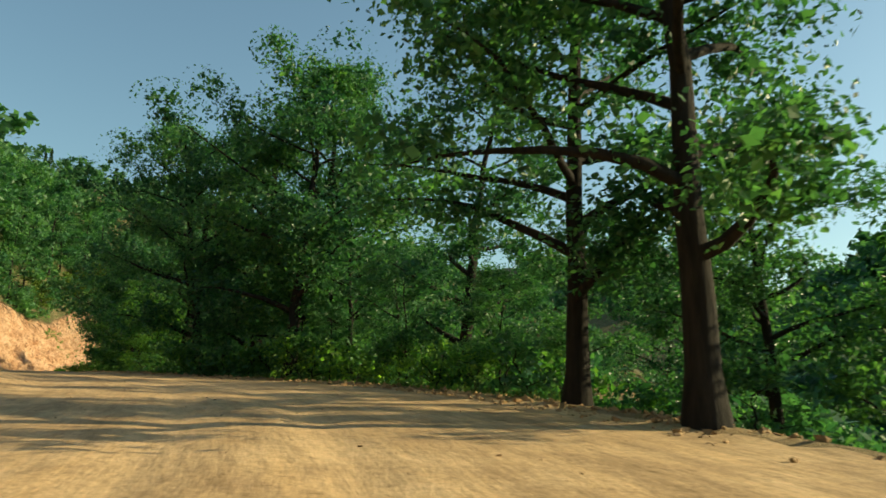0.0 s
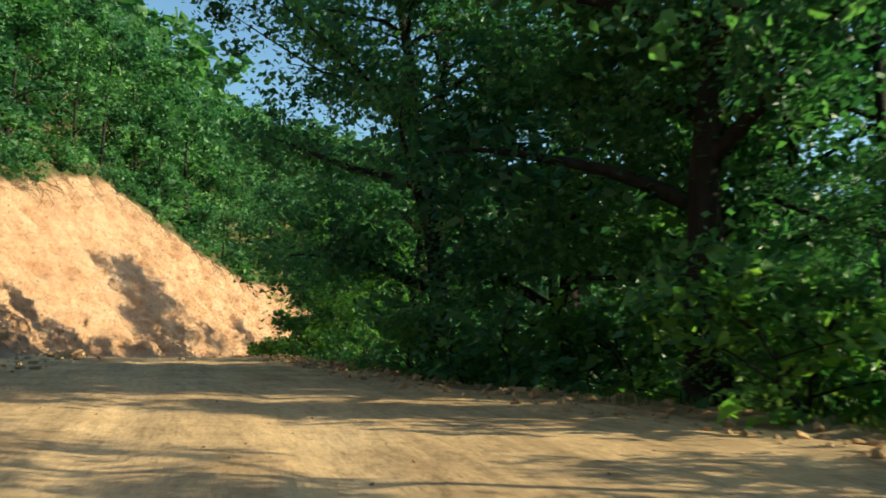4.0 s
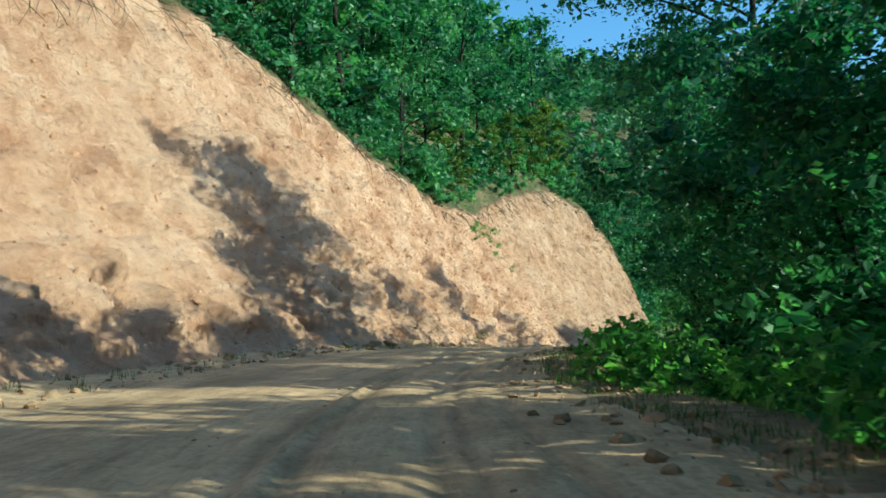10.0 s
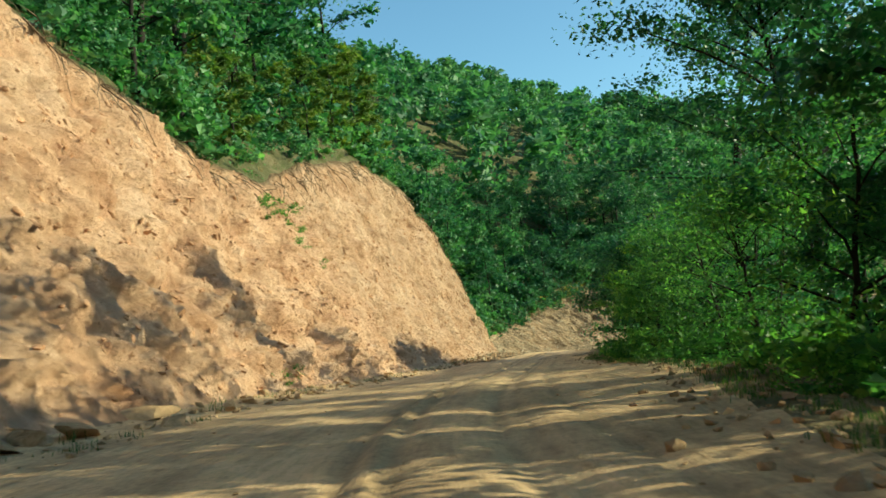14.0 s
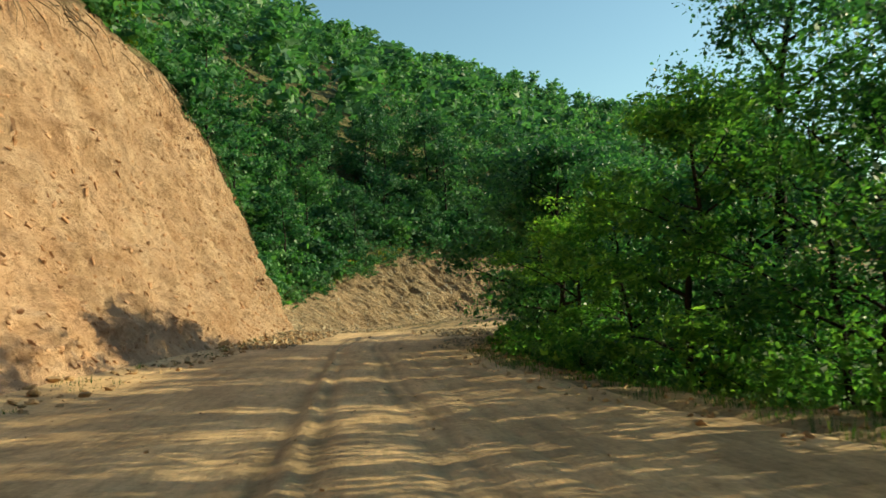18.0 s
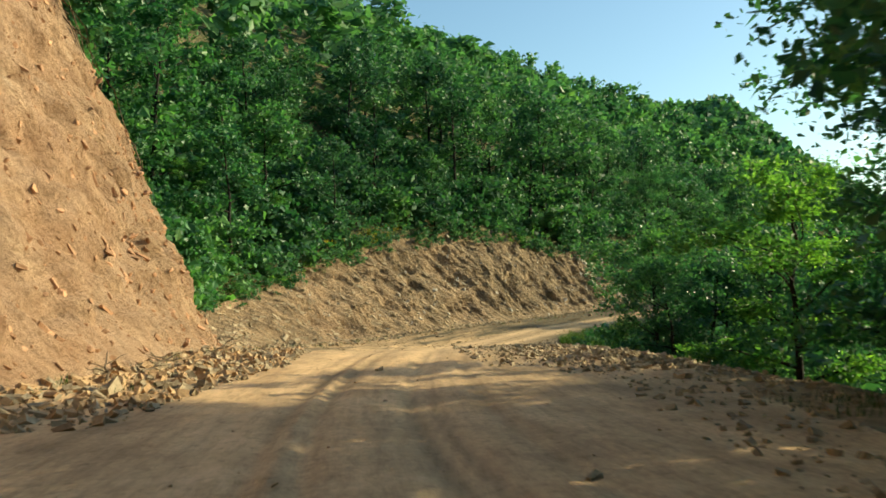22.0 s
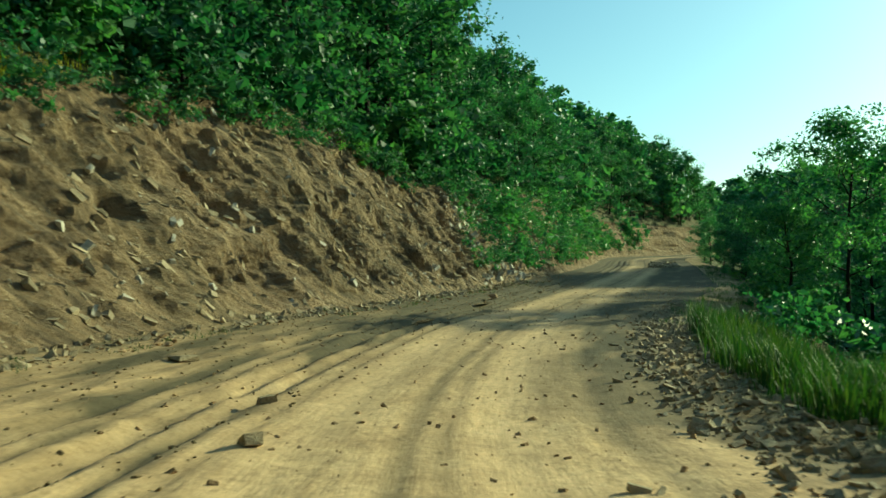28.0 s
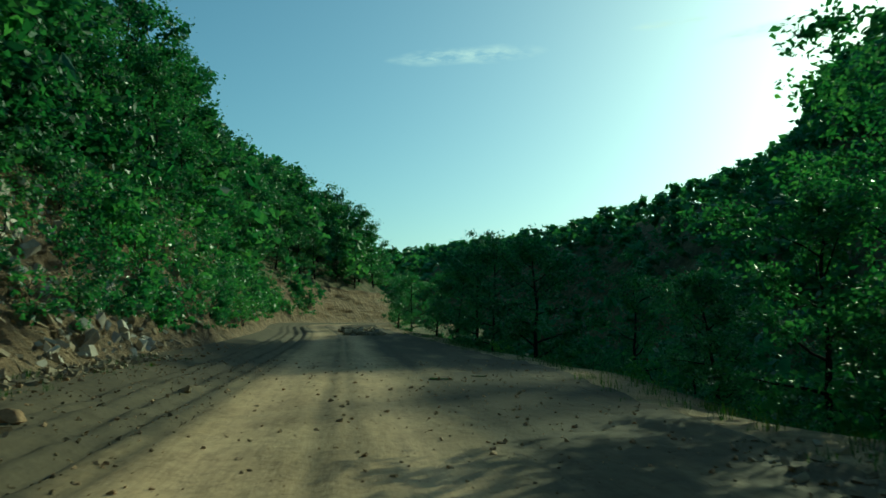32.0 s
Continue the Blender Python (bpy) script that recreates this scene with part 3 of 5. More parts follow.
cut_b = tagged(new("bank_rock", sheet("bank_rock", J1, J2, i_mid, NR - 1, MAT_BANK, {k: FIELDS[k] for k in ("rocky", "turf", "grain", "slope")}, False)), "lower cut bank of brown layered rock beside the road", "rock bank", kind="structure")
ground_a = tagged(new("ground_valley", sheet("ground_valley", 0, J0, 0, NR - 1, MAT_GROUND, {k: FIELDS[k] for k in ("bare", "grassy")})), "wooded slope falling from the road into the valley", "ground", kind="structure")
ground_b = tagged(new("ground_hill", sheet("ground_hill", J2, J3, 0, NR - 1, MAT_GROUND, {k: FIELDS[k] for k in ("bare", "grassy")})), "wooded hillside rising above the cut bank", "ground", kind="structure")


def spot(s, u, sink=0.0):
    """Place on the ground."""
    x, y = plan(np.float64(s), np.float64(u))
    return Vector((float(x), float(y), float(height(s, u)) - sink))


# ---------------------------------------------------------------- trees
def tube(points, radii, sides=7):
    points, radii = np.asarray(points, float), np.asarray(radii, float)
    t = np.gradient(points, axis=0)
    t /= np.linalg.norm(t, axis=1)[:, None] + 1e-9
    ref = np.where(np.abs(t[:, 2:3]) > 0.9, np.array([[1.0, 0, 0]]), np.array([[0, 0, 1.0]]))
    a = np.cross(t, ref)
    a /= np.linalg.norm(a, axis=1)[:, None]
    b = np.cross(t, a)
    ang = np.linspace(0, 2 * math.pi, sides, endpoint=False)
    ring = a[:, None, :] * np.cos(ang)[None, :, None] + b[:, None, :] * np.sin(ang)[None, :, None]
    verts = (points[:, None, :] + ring * radii[:, None, None]).reshape(-1, 3)
    k = np.arange(len(points) * sides).reshape(len(points), sides)
    n = np.roll(k, -1, axis=1)
    faces = np.stack([k[:-1], n[:-1], n[1:], k[1:]], axis=2).reshape(-1, 4)
    return verts, faces


def join(pieces):
    verts, faces, at = [], [], 0
    for vs, fs in pieces:
        verts.append(vs)
        faces.append(fs + at)
        at += len(vs)
    return np.concatenate(verts), np.concatenate(faces)


def leaves(r, centres, normals_up, length, width):
    """One ragged four-cornered sprig at each centre, lying more or less level."""
    n = len(centres)
    way = r.normal(size=(n, 3))
    way[:, 2] = way[:, 2] * 0.6 - 0.2
    way /= np.linalg.norm(way, axis=1)[:, None]
    up = r.normal(size=(n, 3)) * 0.8 + np.array([0, 0, normals_up])
    side = np.cross(way, up)
    side /= np.linalg.norm(side, axis=1)[:, None] + 1e-9
    nod = np.cross(side, way)
    size = r.uniform(0.6, 1.35, n)[:, None]
    corners = []
    for a, b in ((-0.55, 0.1), (0.05, 0.5), (0.6, -0.05), (-0.1, -0.5)):
        x = (a + r.uniform(-0.2, 0.2, n))[:, None] * length * size
        y = (b + r.uniform(-0.2, 0.2, n))[:, None] * width * size
        corners.append(centres + way * x + side * y + nod * r.uniform(-0.18, 0.18, n)[:, None] * length * size)
    return np.stack(corners, axis=1).reshape(-1, 3), np.arange(n * 4).reshape(n, 4)


ICO = np.array([(0, 0, -1), (0.72, -0.53, -0.45), (-0.28, -0.85, -0.45), (-0.89, 0, -0.45), (-0.28, 0.85, -0.45), (0.72, 0.53, -0.45), (0.28, -0.85, 0.45), (-0.72, -0.53, 0.45), (-0.72, 0.53, 0.45), (0.28, 0.85, 0.45), (0.89, 0, 0.45), (0, 0, 1)])
ICO_FACES = np.array([(0, 1, 2), (1, 0, 5), (0, 2, 3), (0, 3, 4), (0, 4, 5), (1, 5, 10), (2, 1, 6), (3, 2, 7), (4, 3, 8), (5, 4, 9), (1, 10, 6), (2, 6, 7), (3, 7, 8), (4, 8, 9), (5, 9, 10), (6, 10, 11), (7, 6, 11), (8, 7, 11), (9, 8, 11), (10, 9, 11)])


def tree_shape(seed, tall, wide, clear, limbs, leaf_count, leaf_len, leaf_wid, girth, lean=0.0, clump=0.85, core=0.5, flat=0.6, big=2.0, hearts=0.4):
    """Trunk, limbs and crown of a broad-leaved tree as arrays."""
    r = np.random.default_rng(seed)
    h = np.linspace(0, tall * 0.93, 12)
    bend = np.cumsum(r.normal(0, 0.16, (12, 2)), axis=0) * np.linspace(0, 1, 12)[:, None]
    trunk = np.stack([bend[:, 0] + lean * h, bend[:, 1], h - 0.4], axis=1)
    thick = girth * (1 - 0.9 * (h / h[-1]) ** 0.8) + 0.02
    thick[0] *= 1.45
    arms, tips = [], []
    for k in range(limbs):
        f = clear + (0.97 - clear) * (k + r.uniform(0, 0.9)) / limbs
        base = np.array([np.interp(f * h[-1], h, trunk[:, i]) for i in range(3)])
        phi = k * 2.4 + r.uniform(-0.5, 0.5)
        q = (f - clear) / (1 - clear)
        reach = wide * (0.45 + 0.75 * math.sin(math.pi * min(1, (q * 0.8 + 0.18))) ** 0.8) * r.uniform(0.75, 1.15) * (1.0 if q < 0.85 else 0.55)
        lift = r.uniform(0.25, 0.75) * (0.6 + q)
        m = np.linspace(0, 1, 7)
        out = np.stack([np.cos(phi + 0.5 * m * r.normal()) * m, np.sin(phi + 0.5 * m * r.normal()) * m, lift * m ** (0.8 + 0.5 * r.random()) - 0.12 * m ** 3], axis=1)
        arm = base + out * reach + np.cumsum(r.normal(0, 0.05, (7, 3)), axis=0)
        arms.append((arm, np.interp(f * h[-1], h, thick) * (0.55 * (1 - m) + 0.07)))
        for w in np.linspace(0.38, 1.05, 5):
            tips.append(np.array([np.interp(w, m, arm[:, i]) for i in range(3)]) + r.normal(0, wide * 0.075, 3))
            tips.append(np.array([np.interp(w, m, arm[:, i]) for i in range(3)]) + r.normal(0, wide * 0.14, 3) * (1, 1, 0.7))
    for k in range(limbs // 2):
        tips.append(trunk[-1] + r.normal(0, 1, 3) * (wide * 0.22, wide * 0.22, tall * 0.05))
    tips = np.array(tips)
    share = r.uniform(0.4, 1.6, len(tips))
    pick = r.choice(len(tips), leaf_count, p=share / share.sum())
    size = clump * r.uniform(0.6, 1.3, len(tips))
    spread = r.normal(0, 1, (leaf_count, 3))
    spread /= np.maximum(1, np.linalg.norm(spread, axis=1) / 1.35)[:, None]
    inside = int(leaf_count * hearts)
    spread[:inside] *= core
    centres = tips[pick] + spread * size[pick][:, None] * (1, 1, flat)
    return (trunk, thick), arms, join([leaves(r, centres[:inside], 0.6, leaf_len * big, leaf_wid * big), leaves(r, centres[inside:], 0.9, leaf_len, leaf_wid)])


def tree(name, seed, leaf_mat, label, category, limb_parts=False, **shape):
    """A tree with trunk, limbs and crown, kept as a pattern below the ground line until it is copied."""
    (trunk, thick), arms, crown = tree_shape(seed, **shape)
    root = new(name)
    pieces = [tube(trunk, thick, 9 if limb_parts else 6)]
    if not limb_parts:
        pieces += [tube(a[::2], w[::2], 4) for a, w in arms]
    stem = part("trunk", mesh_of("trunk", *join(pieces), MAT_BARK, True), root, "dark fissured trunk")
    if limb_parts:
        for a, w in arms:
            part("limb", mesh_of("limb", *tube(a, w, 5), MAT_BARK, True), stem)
    part("crown", mesh_of("crown", *crown, leaf_mat), root)
    return tagged(root, label, category)


USED = set()


def stand(kind, m):
    """The pattern itself at its first place, then copies of it."""
    if kind.name in USED:
        return copy_thing(kind, m @ Matrix.Diagonal((*[1 / a for a in kind.scale], 1)))
    USED.add(kind.name)
    kind.matrix_basis = m
    return kind


def plant(kind, s, u, size=1.0, turn=None, sink=0.1, slim=1.0, label="", group=""):
    """Stand a tree or bush at a place on the ground."""
    p = spot(s, u, sink)
    turn = rng.uniform(0, 6.283) if turn is None else turn
    m = Matrix.Translation(p) @ Matrix.Rotation(turn, 4, "Z") @ Matrix.Diagonal((size * slim, size * slim, size, 1))
    return tagged(stand(kind, m), label=label, group=group)


OAK = [tree("oak_tree", 11 + k, MAT_OAK, "tall dark-leaved oak on the slope beside the road", "tree", True, tall=14.0 + k, wide=3.9, clear=(0.2, 0.22, 0.12)[k], limbs=20, leaf_count=20500, leaf_len=0.125, leaf_wid=0.09, big=1.7, hearts=0.3, girth=0.29 + 0.02 * k, lean=(0.05, -0.06, 0.02)[k], clump=0.8) for k in range(3)]
TALL = tree("leaning_oak", 18, MAT_OAK, "tall leaning oak with a bare forked trunk below the road", "tree", True, tall=15.0, wide=4.0, clear=0.42, limbs=17, leaf_count=17000, leaf_len=0.125, leaf_wid=0.09, big=1.7, hearts=0.3, girth=0.27, lean=0.1, clump=0.85)
LOCUST = [tree("locust_tree", 21 + k, MAT_LOCUST, "bright feathery locust tree on the roadside slope", "tree", True, tall=8.5 + 1.5 * k, wide=3.0, clear=0.08, limbs=14, leaf_count=10500, leaf_len=0.17, leaf_wid=0.075, big=1.5, girth=0.14, lean=0.04, clump=0.72, flat=0.35) for k in range(2)]
DARK = [tree("roadside_tree", 31 + k, MAT_OAK, "dense dark broad-leaved tree at the road edge", "tree", True, tall=10.0 + 1.6 * k, wide=3.1, clear=0.05, limbs=15, leaf_count=9000, leaf_len=0.15, leaf_wid=0.11, big=1.6, girth=0.17, lean=0.03, clump=0.74) for k in range(2)]
HILL = [tree("hillside_tree", 41 + k, MAT_HILL, "green broad-leaved tree on the wooded hillside", "tree", tall=11.5 + 1.2 * k, wide=2.5 + 0.2 * k, clear=0.06, limbs=13, leaf_count=3000, leaf_len=0.215, leaf_wid=0.165, girth=0.17, clump=0.9) for k in range(4)]
THIN = tree("locust_sapling", 25, MAT_LOCUST, "thin bright locust sapling below the road edge", "tree", True, tall=8.5, wide=3.2, clear=0.1, limbs=13, leaf_count=4200, leaf_len=0.17, leaf_wid=0.075, big=1.4, hearts=0.12, girth=0.11, lean=0.05, clump=0.75, flat=0.35)
HILL_SHADED = [tree("bank_top_tree", 46 + k, MAT_HILL_SHADED, "tree on top of the rock bank, shade painted into its leaf colour", "tree", tall=12.0 + 1.5 * k, wide=2.7 + 0.2 * k, clear=0.06, limbs=13, leaf_count=2900, leaf_len=0.215, leaf_wid=0.15, girth=0.17, clump=0.9) for k in range(2)]
YOUNG = [tree("young_tree", 51 + k, MAT_LARCH, "slender young tree with yellow-green leaves above the bank", "tree", tall=7.5, wide=1.3, clear=0.1, limbs=14, leaf_count=1800, leaf_len=0.26, leaf_wid=0.09, girth=0.07, clump=0.45, flat=0.3) for k in range(2)]
BUSH = [tree("bush", 61 + k, (MAT_OAK, MAT_HILL, MAT_LOCUST)[k], "leafy bush on the slope beside the road", "bush", tall=2.6, wide=1.5, clear=0.02, limbs=7, leaf_count=540, leaf_len=0.145, leaf_wid=0.10, girth=0.035, clump=0.5) for k in range(3)]
SPARSE = tree("open_tree", 71, MAT_HILL, "thin-crowned tree standing against the sky below the road", "tree", True, tall=10.5, wide=3.0, clear=0.3, limbs=12, leaf_count=9500, leaf_len=0.13, leaf_wid=0.09, girth=0.09, clump=0.5, hearts=0.2, big=1.4)

# roadside trees below the right edge, by distance along the road and offset from it
# along the first bend
# the first two stand out of view, added to throw shade on the road
for k, s, u, size in ((0, -5, -9.5, 1.1), (1, 2, -11, 0.9), (1, 13.5, -7.9, 1.2), (0, 16, -11.5, 0.6), (0, 19.2, -8.2, 1.15), (2, 27, -17, 0.6), (2, 30.6, -10.3, 0.95), (0, 45, -8.8, 1.45), (2, 48, -12.5, 1.4), (1, 52.5, -10.0, 1.3), (0, 57.2, -8.0, 1.35), (0, 61.2, -8.1, 1.42)):
    plant(OAK[k], s, u, size)
# below the tall cut
for k, s, u, size in ((1, 94, -12.5, 0.8), (0, 97, -11, 0.72), (0, 104, -10.2, 0.8)):
    plant(OAK[k], s, u, size)
for s, u, size, turn in ((111.8, -10.2, 1.5, 1.2), (115.0, -10.6, 1.12, 2.9), (126, -10.3, 0.85, 3.6)):
    plant(TALL, s, u, size, turn)
# towards the end of the cut
# the last one is added behind the edge trees to shade them
for k, s, u, size in ((2, 136.5, -9.6, 1.0), (2, 147.5, -10.9, 0.85), (2, 203.5, -17.5, 0.72), (2, 167, -19.5, 0.85), (2, 172, -18, 0.85)):
    plant(OAK[k], s, u, size)
for k, s, u, size in ((0, 67.5, -7.6, 0.62), (1, 72, -7.8, 0.85), (0, 71.5, -10.5, 0.9), (1, 78.5, -11.5, 1.1), (1, 145, -7.6, 0.75), (1, 150.8, -8.4, 0.62), (0, 153.4, -7.6, 0.68), (0, 176, -10.5, 0.7), (0, 211.6, 18.3, 0.5), (1, 207.5, 20.5, 0.45)):
    plant(LOCUST[k], s, u, size)
for s, u, size in ((119.5, -8.2, 0.75), (123.5, -9.5, 0.7), (125.5, -8.0, 0.62), (129, -9.2, 0.72), (131, -8.2, 0.62), (134, -9.6, 0.8), (136, -8.2, 0.65), (139.5, -8.4, 0.75), (142, -9.6, 0.85)):
    plant(THIN, s, u, size)
# along the first bend
for k, s, u, size in ((0, 15, -15, 0.8), (1, 22, -14.5, 0.75), (0, 35.5, -10.5, 0.75), (1, 43, -11.5, 1.15), (0, 48.5, -12.5, 1.35), (1, 54.5, -10.5, 1.2)):
    plant(DARK[k], s, u, size)
for s, u, size in ((33.5, -9.4, 0.62), (46.5, -10.3, 0.9), (41.8, -9.6, 0.45), (26.5, -9.6, 0.5), (24, -11.5, 0.75)):
    plant(SPARSE, s, u, size, label="thin many-stemmed young tree at the edge of the road")
# below the tall cut
for k, s, u, size in ((1, 77, -14.5, 1.4), (0, 81.5, -10.2, 1.4), (1, 84, -10.2, 1.4), (0, 90, -10.4, 1.35), (1, 98, -10.4, 1.1), (0, 103.5, -11.5, 1.2), (1, 107, -12.2, 1.2)):
    plant(DARK[k], s, u, size)
# low trees added to keep the sun off the road
for k, s, u, size in ((0, 118.9, -9.0, 0.5), (1, 121.8, -9.3, 0.5), (0, 112.5, -12.8, 1.0), (1, 115.6, -13.4, 0.95), (0, 118.6, -13.0, 0.9), (1, 142.5, -11.2, 0.8), (0, 146.8, -9.6, 0.8)):
    plant(DARK[k], s, u, size)
# towards the end of the cut
# those at 158.6, 162.6 and 168.5 are added to deepen the shade
for k, s, u, size in ((0, 151.5, -11.2, 0.8), (1, 156.8, -7.9, 0.8), (0, 158.6, -10.8, 1.0), (0, 160.4, -7.5, 0.85), (1, 162.6, -10.4, 0.95), (0, 164.2, -9.6, 0.85), (1, 167.4, -11.0, 0.8), (0, 165.5, -11.2, 0.9), (0, 168.5, -15, 1.15), (1, 170.5, -12.2, 0.82)):
    plant(DARK[k], s, u, size)
# along the far bend
# the row 17 to 19 m out, up to 204 m, is added as shade for the nearer trees
for k, s, u, size in ((1, 184, -19, 0.9), (1, 188, -14, 0.72), (1, 194.5, -10.6, 0.72), (0, 197.8, -10.4, 0.6), (0, 190.8, -10.8, 0.6), (0, 190, -19, 1.0), (0, 195, -13, 0.8), (1, 197, -17, 1.05), (1, 202, -14.5, 0.78), (0, 204, -18.5, 1.1), (0, 227, -14, 0.6), (1, 236, -14.5, 0.6), (0, 240, -9.8, 0.6), (1, 246, -10.2, 0.55), (0, 252, -15, 0.55), (0, 253, -11, 0.45), (1, 259, -14, 0.5), (1, 267, -13.5, 0.6), (0, 276, -11, 0.8), (1, 284, -10, 0.7), (1, 290, -10, 0.75), (0, 297, -9.5, 0.7), (0, 304, -9, 0.6), (1, 315, -8.5, 0.6), (0, 326, -8, 0.6), (1, 337, -7.5, 0.6)):
    plant(DARK[k], s, u, size)
plant(SPARSE, 243.5, -12.6, 1.2)
plant(SPARSE, 248, -14.5, 1.1)
plant(SPARSE, 281, float(cut_top(281)) + 1.4, 1.0, label="slender open-crowned tree on top of the rock bank")
for k in range(130):
    s = rng.uniform(14, 300) if k < 90 else rng.uniform(20, 66)
    if 163 < s < 226:
        continue
    d = rng.uniform(2.6, 9.5)
    plant(BUSH[k % 2 if 72 < s < 106 else k % 3], s, float(right_edge(s)) - d, rng.uniform(0.6, 1.15) * min(1.0, 0.3 + 0.1 * d))

for k in range(46):
    s = rng.uniform(106, 158)
    d = rng.uniform(2.2, 13.0)
    plant(BUSH[2], s, float(right_edge(s)) - d, rng.uniform(0.8, 1.5) * min(1.0, 0.2 + 0.1 * d), label="bright green locust scrub on the slope below the road")

for k in range(64):
    s = rng.uniform(22, 64)
    d = rng.uniform(1.0, 5.5)
    plant(BUSH[1 if k % 3 else 2], s, float(right_edge(s)) - d, rng.uniform(0.75, 1.5) * min(1.0, 0.45 + 0.14 * d), label="tall leafy bush crowding the edge of the first bend")

# trees above the cut
count = 0
for s0 in np.arange(62, 396, 5.8):
    for d0 in np.arange(1.2, 16, 5.2):
        s, d = s0 + rng.uniform(-1.8, 1.8), d0 + rng.uniform(-1.0, 1.8)
        if 186 < s < 203 and d < 6:
            continue
        if 143 < s < 178 and d < 2.6:
            continue
        if s > 300 and d > 9:
            continue
        # past 214 m the leaf colour with painted shade is used
        plant(HILL[count % 4] if s < 214 else HILL_SHADED[count % 2], s, float(cut_top(s)) + d, rng.uniform(0.75, 1.25) * float(table(s, (90, 1.15), (110, 1.4), (150, 1.4), (176, 1.15), (200, 1.0), (236, 0.95), (246, 1.1), (262, 1.0), (276, 0.85), (292, 1.0), (400, 1.05))) * (0.75 if d < 2.2 else 1.0), slim=rng.uniform(0.95, 1.2))
        count += 1
for s, d, size in ((172, 1.2, 1.5), (169, 1.6, 1.1), (174.5, 1.0, 1.0), (164, 1.5, 1.05), (158, 1.2, 0.85), (146, 1.5, 0.9), (150, 1.4, 1.0), (190, 7, 0.7), (199, 4.5, 0.75)):
    plant(YOUNG[int(s) % 2], s, float(cut_top(s)) + d, size)


def undergrowth(name, places, mat, label):
    """Low leafy scrub too dense to count, as one object; places: s, u, size."""
    r = np.random.default_rng(len(places) + 9)
    patterns = []
    for k in range(5):
        _, arms, crown = tree_shape(300 + k, 2.4, 1.5, 0.02, 6, 250, 0.23, 0.175, 0.03, clump=0.5)
        patterns.append(join([crown] + [tube(a[::3], w[::3], 4) for a, w in arms]))
    pieces = []
    for k, (s, u, size) in enumerate(places):
        vs, fs = patterns[k % 5]
        a = r.uniform(0, 6.283)
        turn = np.array([[math.cos(a), math.sin(a), 0], [-math.sin(a), math.cos(a), 0], [0, 0, 1]])
        pieces.append((vs @ turn * size + np.array(s if u is None else spot(s, u)), fs))
    return tagged(new(name, mesh_of(name, *join(pieces), mat)), label, "undergrowth", kind="stuff")


def thicket(count, s0, s1, near, far, low, high):
    """Random places between two distances above the top of the cut."""
    out = []
    for _ in range(count):
        s = rng.uniform(s0, s1)
        out.append((s, float(cut_top(s)) + rng.uniform(near, far), rng.uniform(low, high)))
    return out


undergrowth("cut_top_scrub", thicket(60, 120, 310, 0.2, 4.0, 0.45, 1.1) + thicket(90, 62, 120, 0.0, 3.0, 0.5, 1.2) + thicket(90, 118, 182, -0.2, 3.6, 0.45, 1.3), MAT_HILL, "green scrub along the top of the cut")
undergrowth("hillside_undergrowth", thicket(80, 193, 218, 0.1, 7, 0.5, 1.1) + thicket(120, 180, 236, 7, 26, 0.9, 1.8) + thicket(150, 196, 300, 0.6, 12, 0.7, 1.6) + thicket(90, 62, 180, 3, 16, 0.7, 1.3), MAT_OAK, "dark leafy undergrowth among the hillside trees")
verge = [(s, float(right_edge(s)) - rng.uniform(0.9, 3.2), rng.uniform(0.22, 0.5)) for s in rng.uniform(62, 162, 90)]
undergrowth("verge_scrub", verge, MAT_LOCUST, "low green weeds along the outer edge of the road")
lower_scrub = [(s, float(right_edge(s)) - rng.uniform(2.6, 8), rng.uniform(0.35, 0.8)) for s in rng.uniform(196, 250, 50)] + [(s, float(right_edge(s)) - rng.uniform(9, 29), rng.uniform(0.9, 1.5)) for s in rng.uniform(0, 240, 240) if not 104 < s < 170]
undergrowth("lit_scrub", [(s, float(right_edge(s)) - rng.uniform(6, 26), rng.uniform(0.9, 1.7)) for s in rng.uniform(104, 170, 90)], MAT_LOCUST, "sunlit green scrub on the slope below the road")
undergrowth("valley_scrub", lower_scrub, MAT_OAK, "dark leafy scrub on the slope below the road")
undergrowth("slope_bushes", thicket(40, 183, 199, 0.2, 7, 0.5, 1.0) + thicket(50, 190, 209, 0.0, 9, 0.6, 1.2), MAT_HILL, "bright green bushes on the slope between the two banks")
undergrowth("bank_thicket", thicket(190, 204, 275, 0.1, 8, 0.6, 1.5), MAT_HILL_SHADED, "thicket under the trees above the rock bank, shade painted into its leaves")
undergrowth("slope_scrub", thicket(40, 186, 250, 0.8, 9, 0.6, 1.2), MAT_HILL, "leafy scrub on the slope above the rock bank")

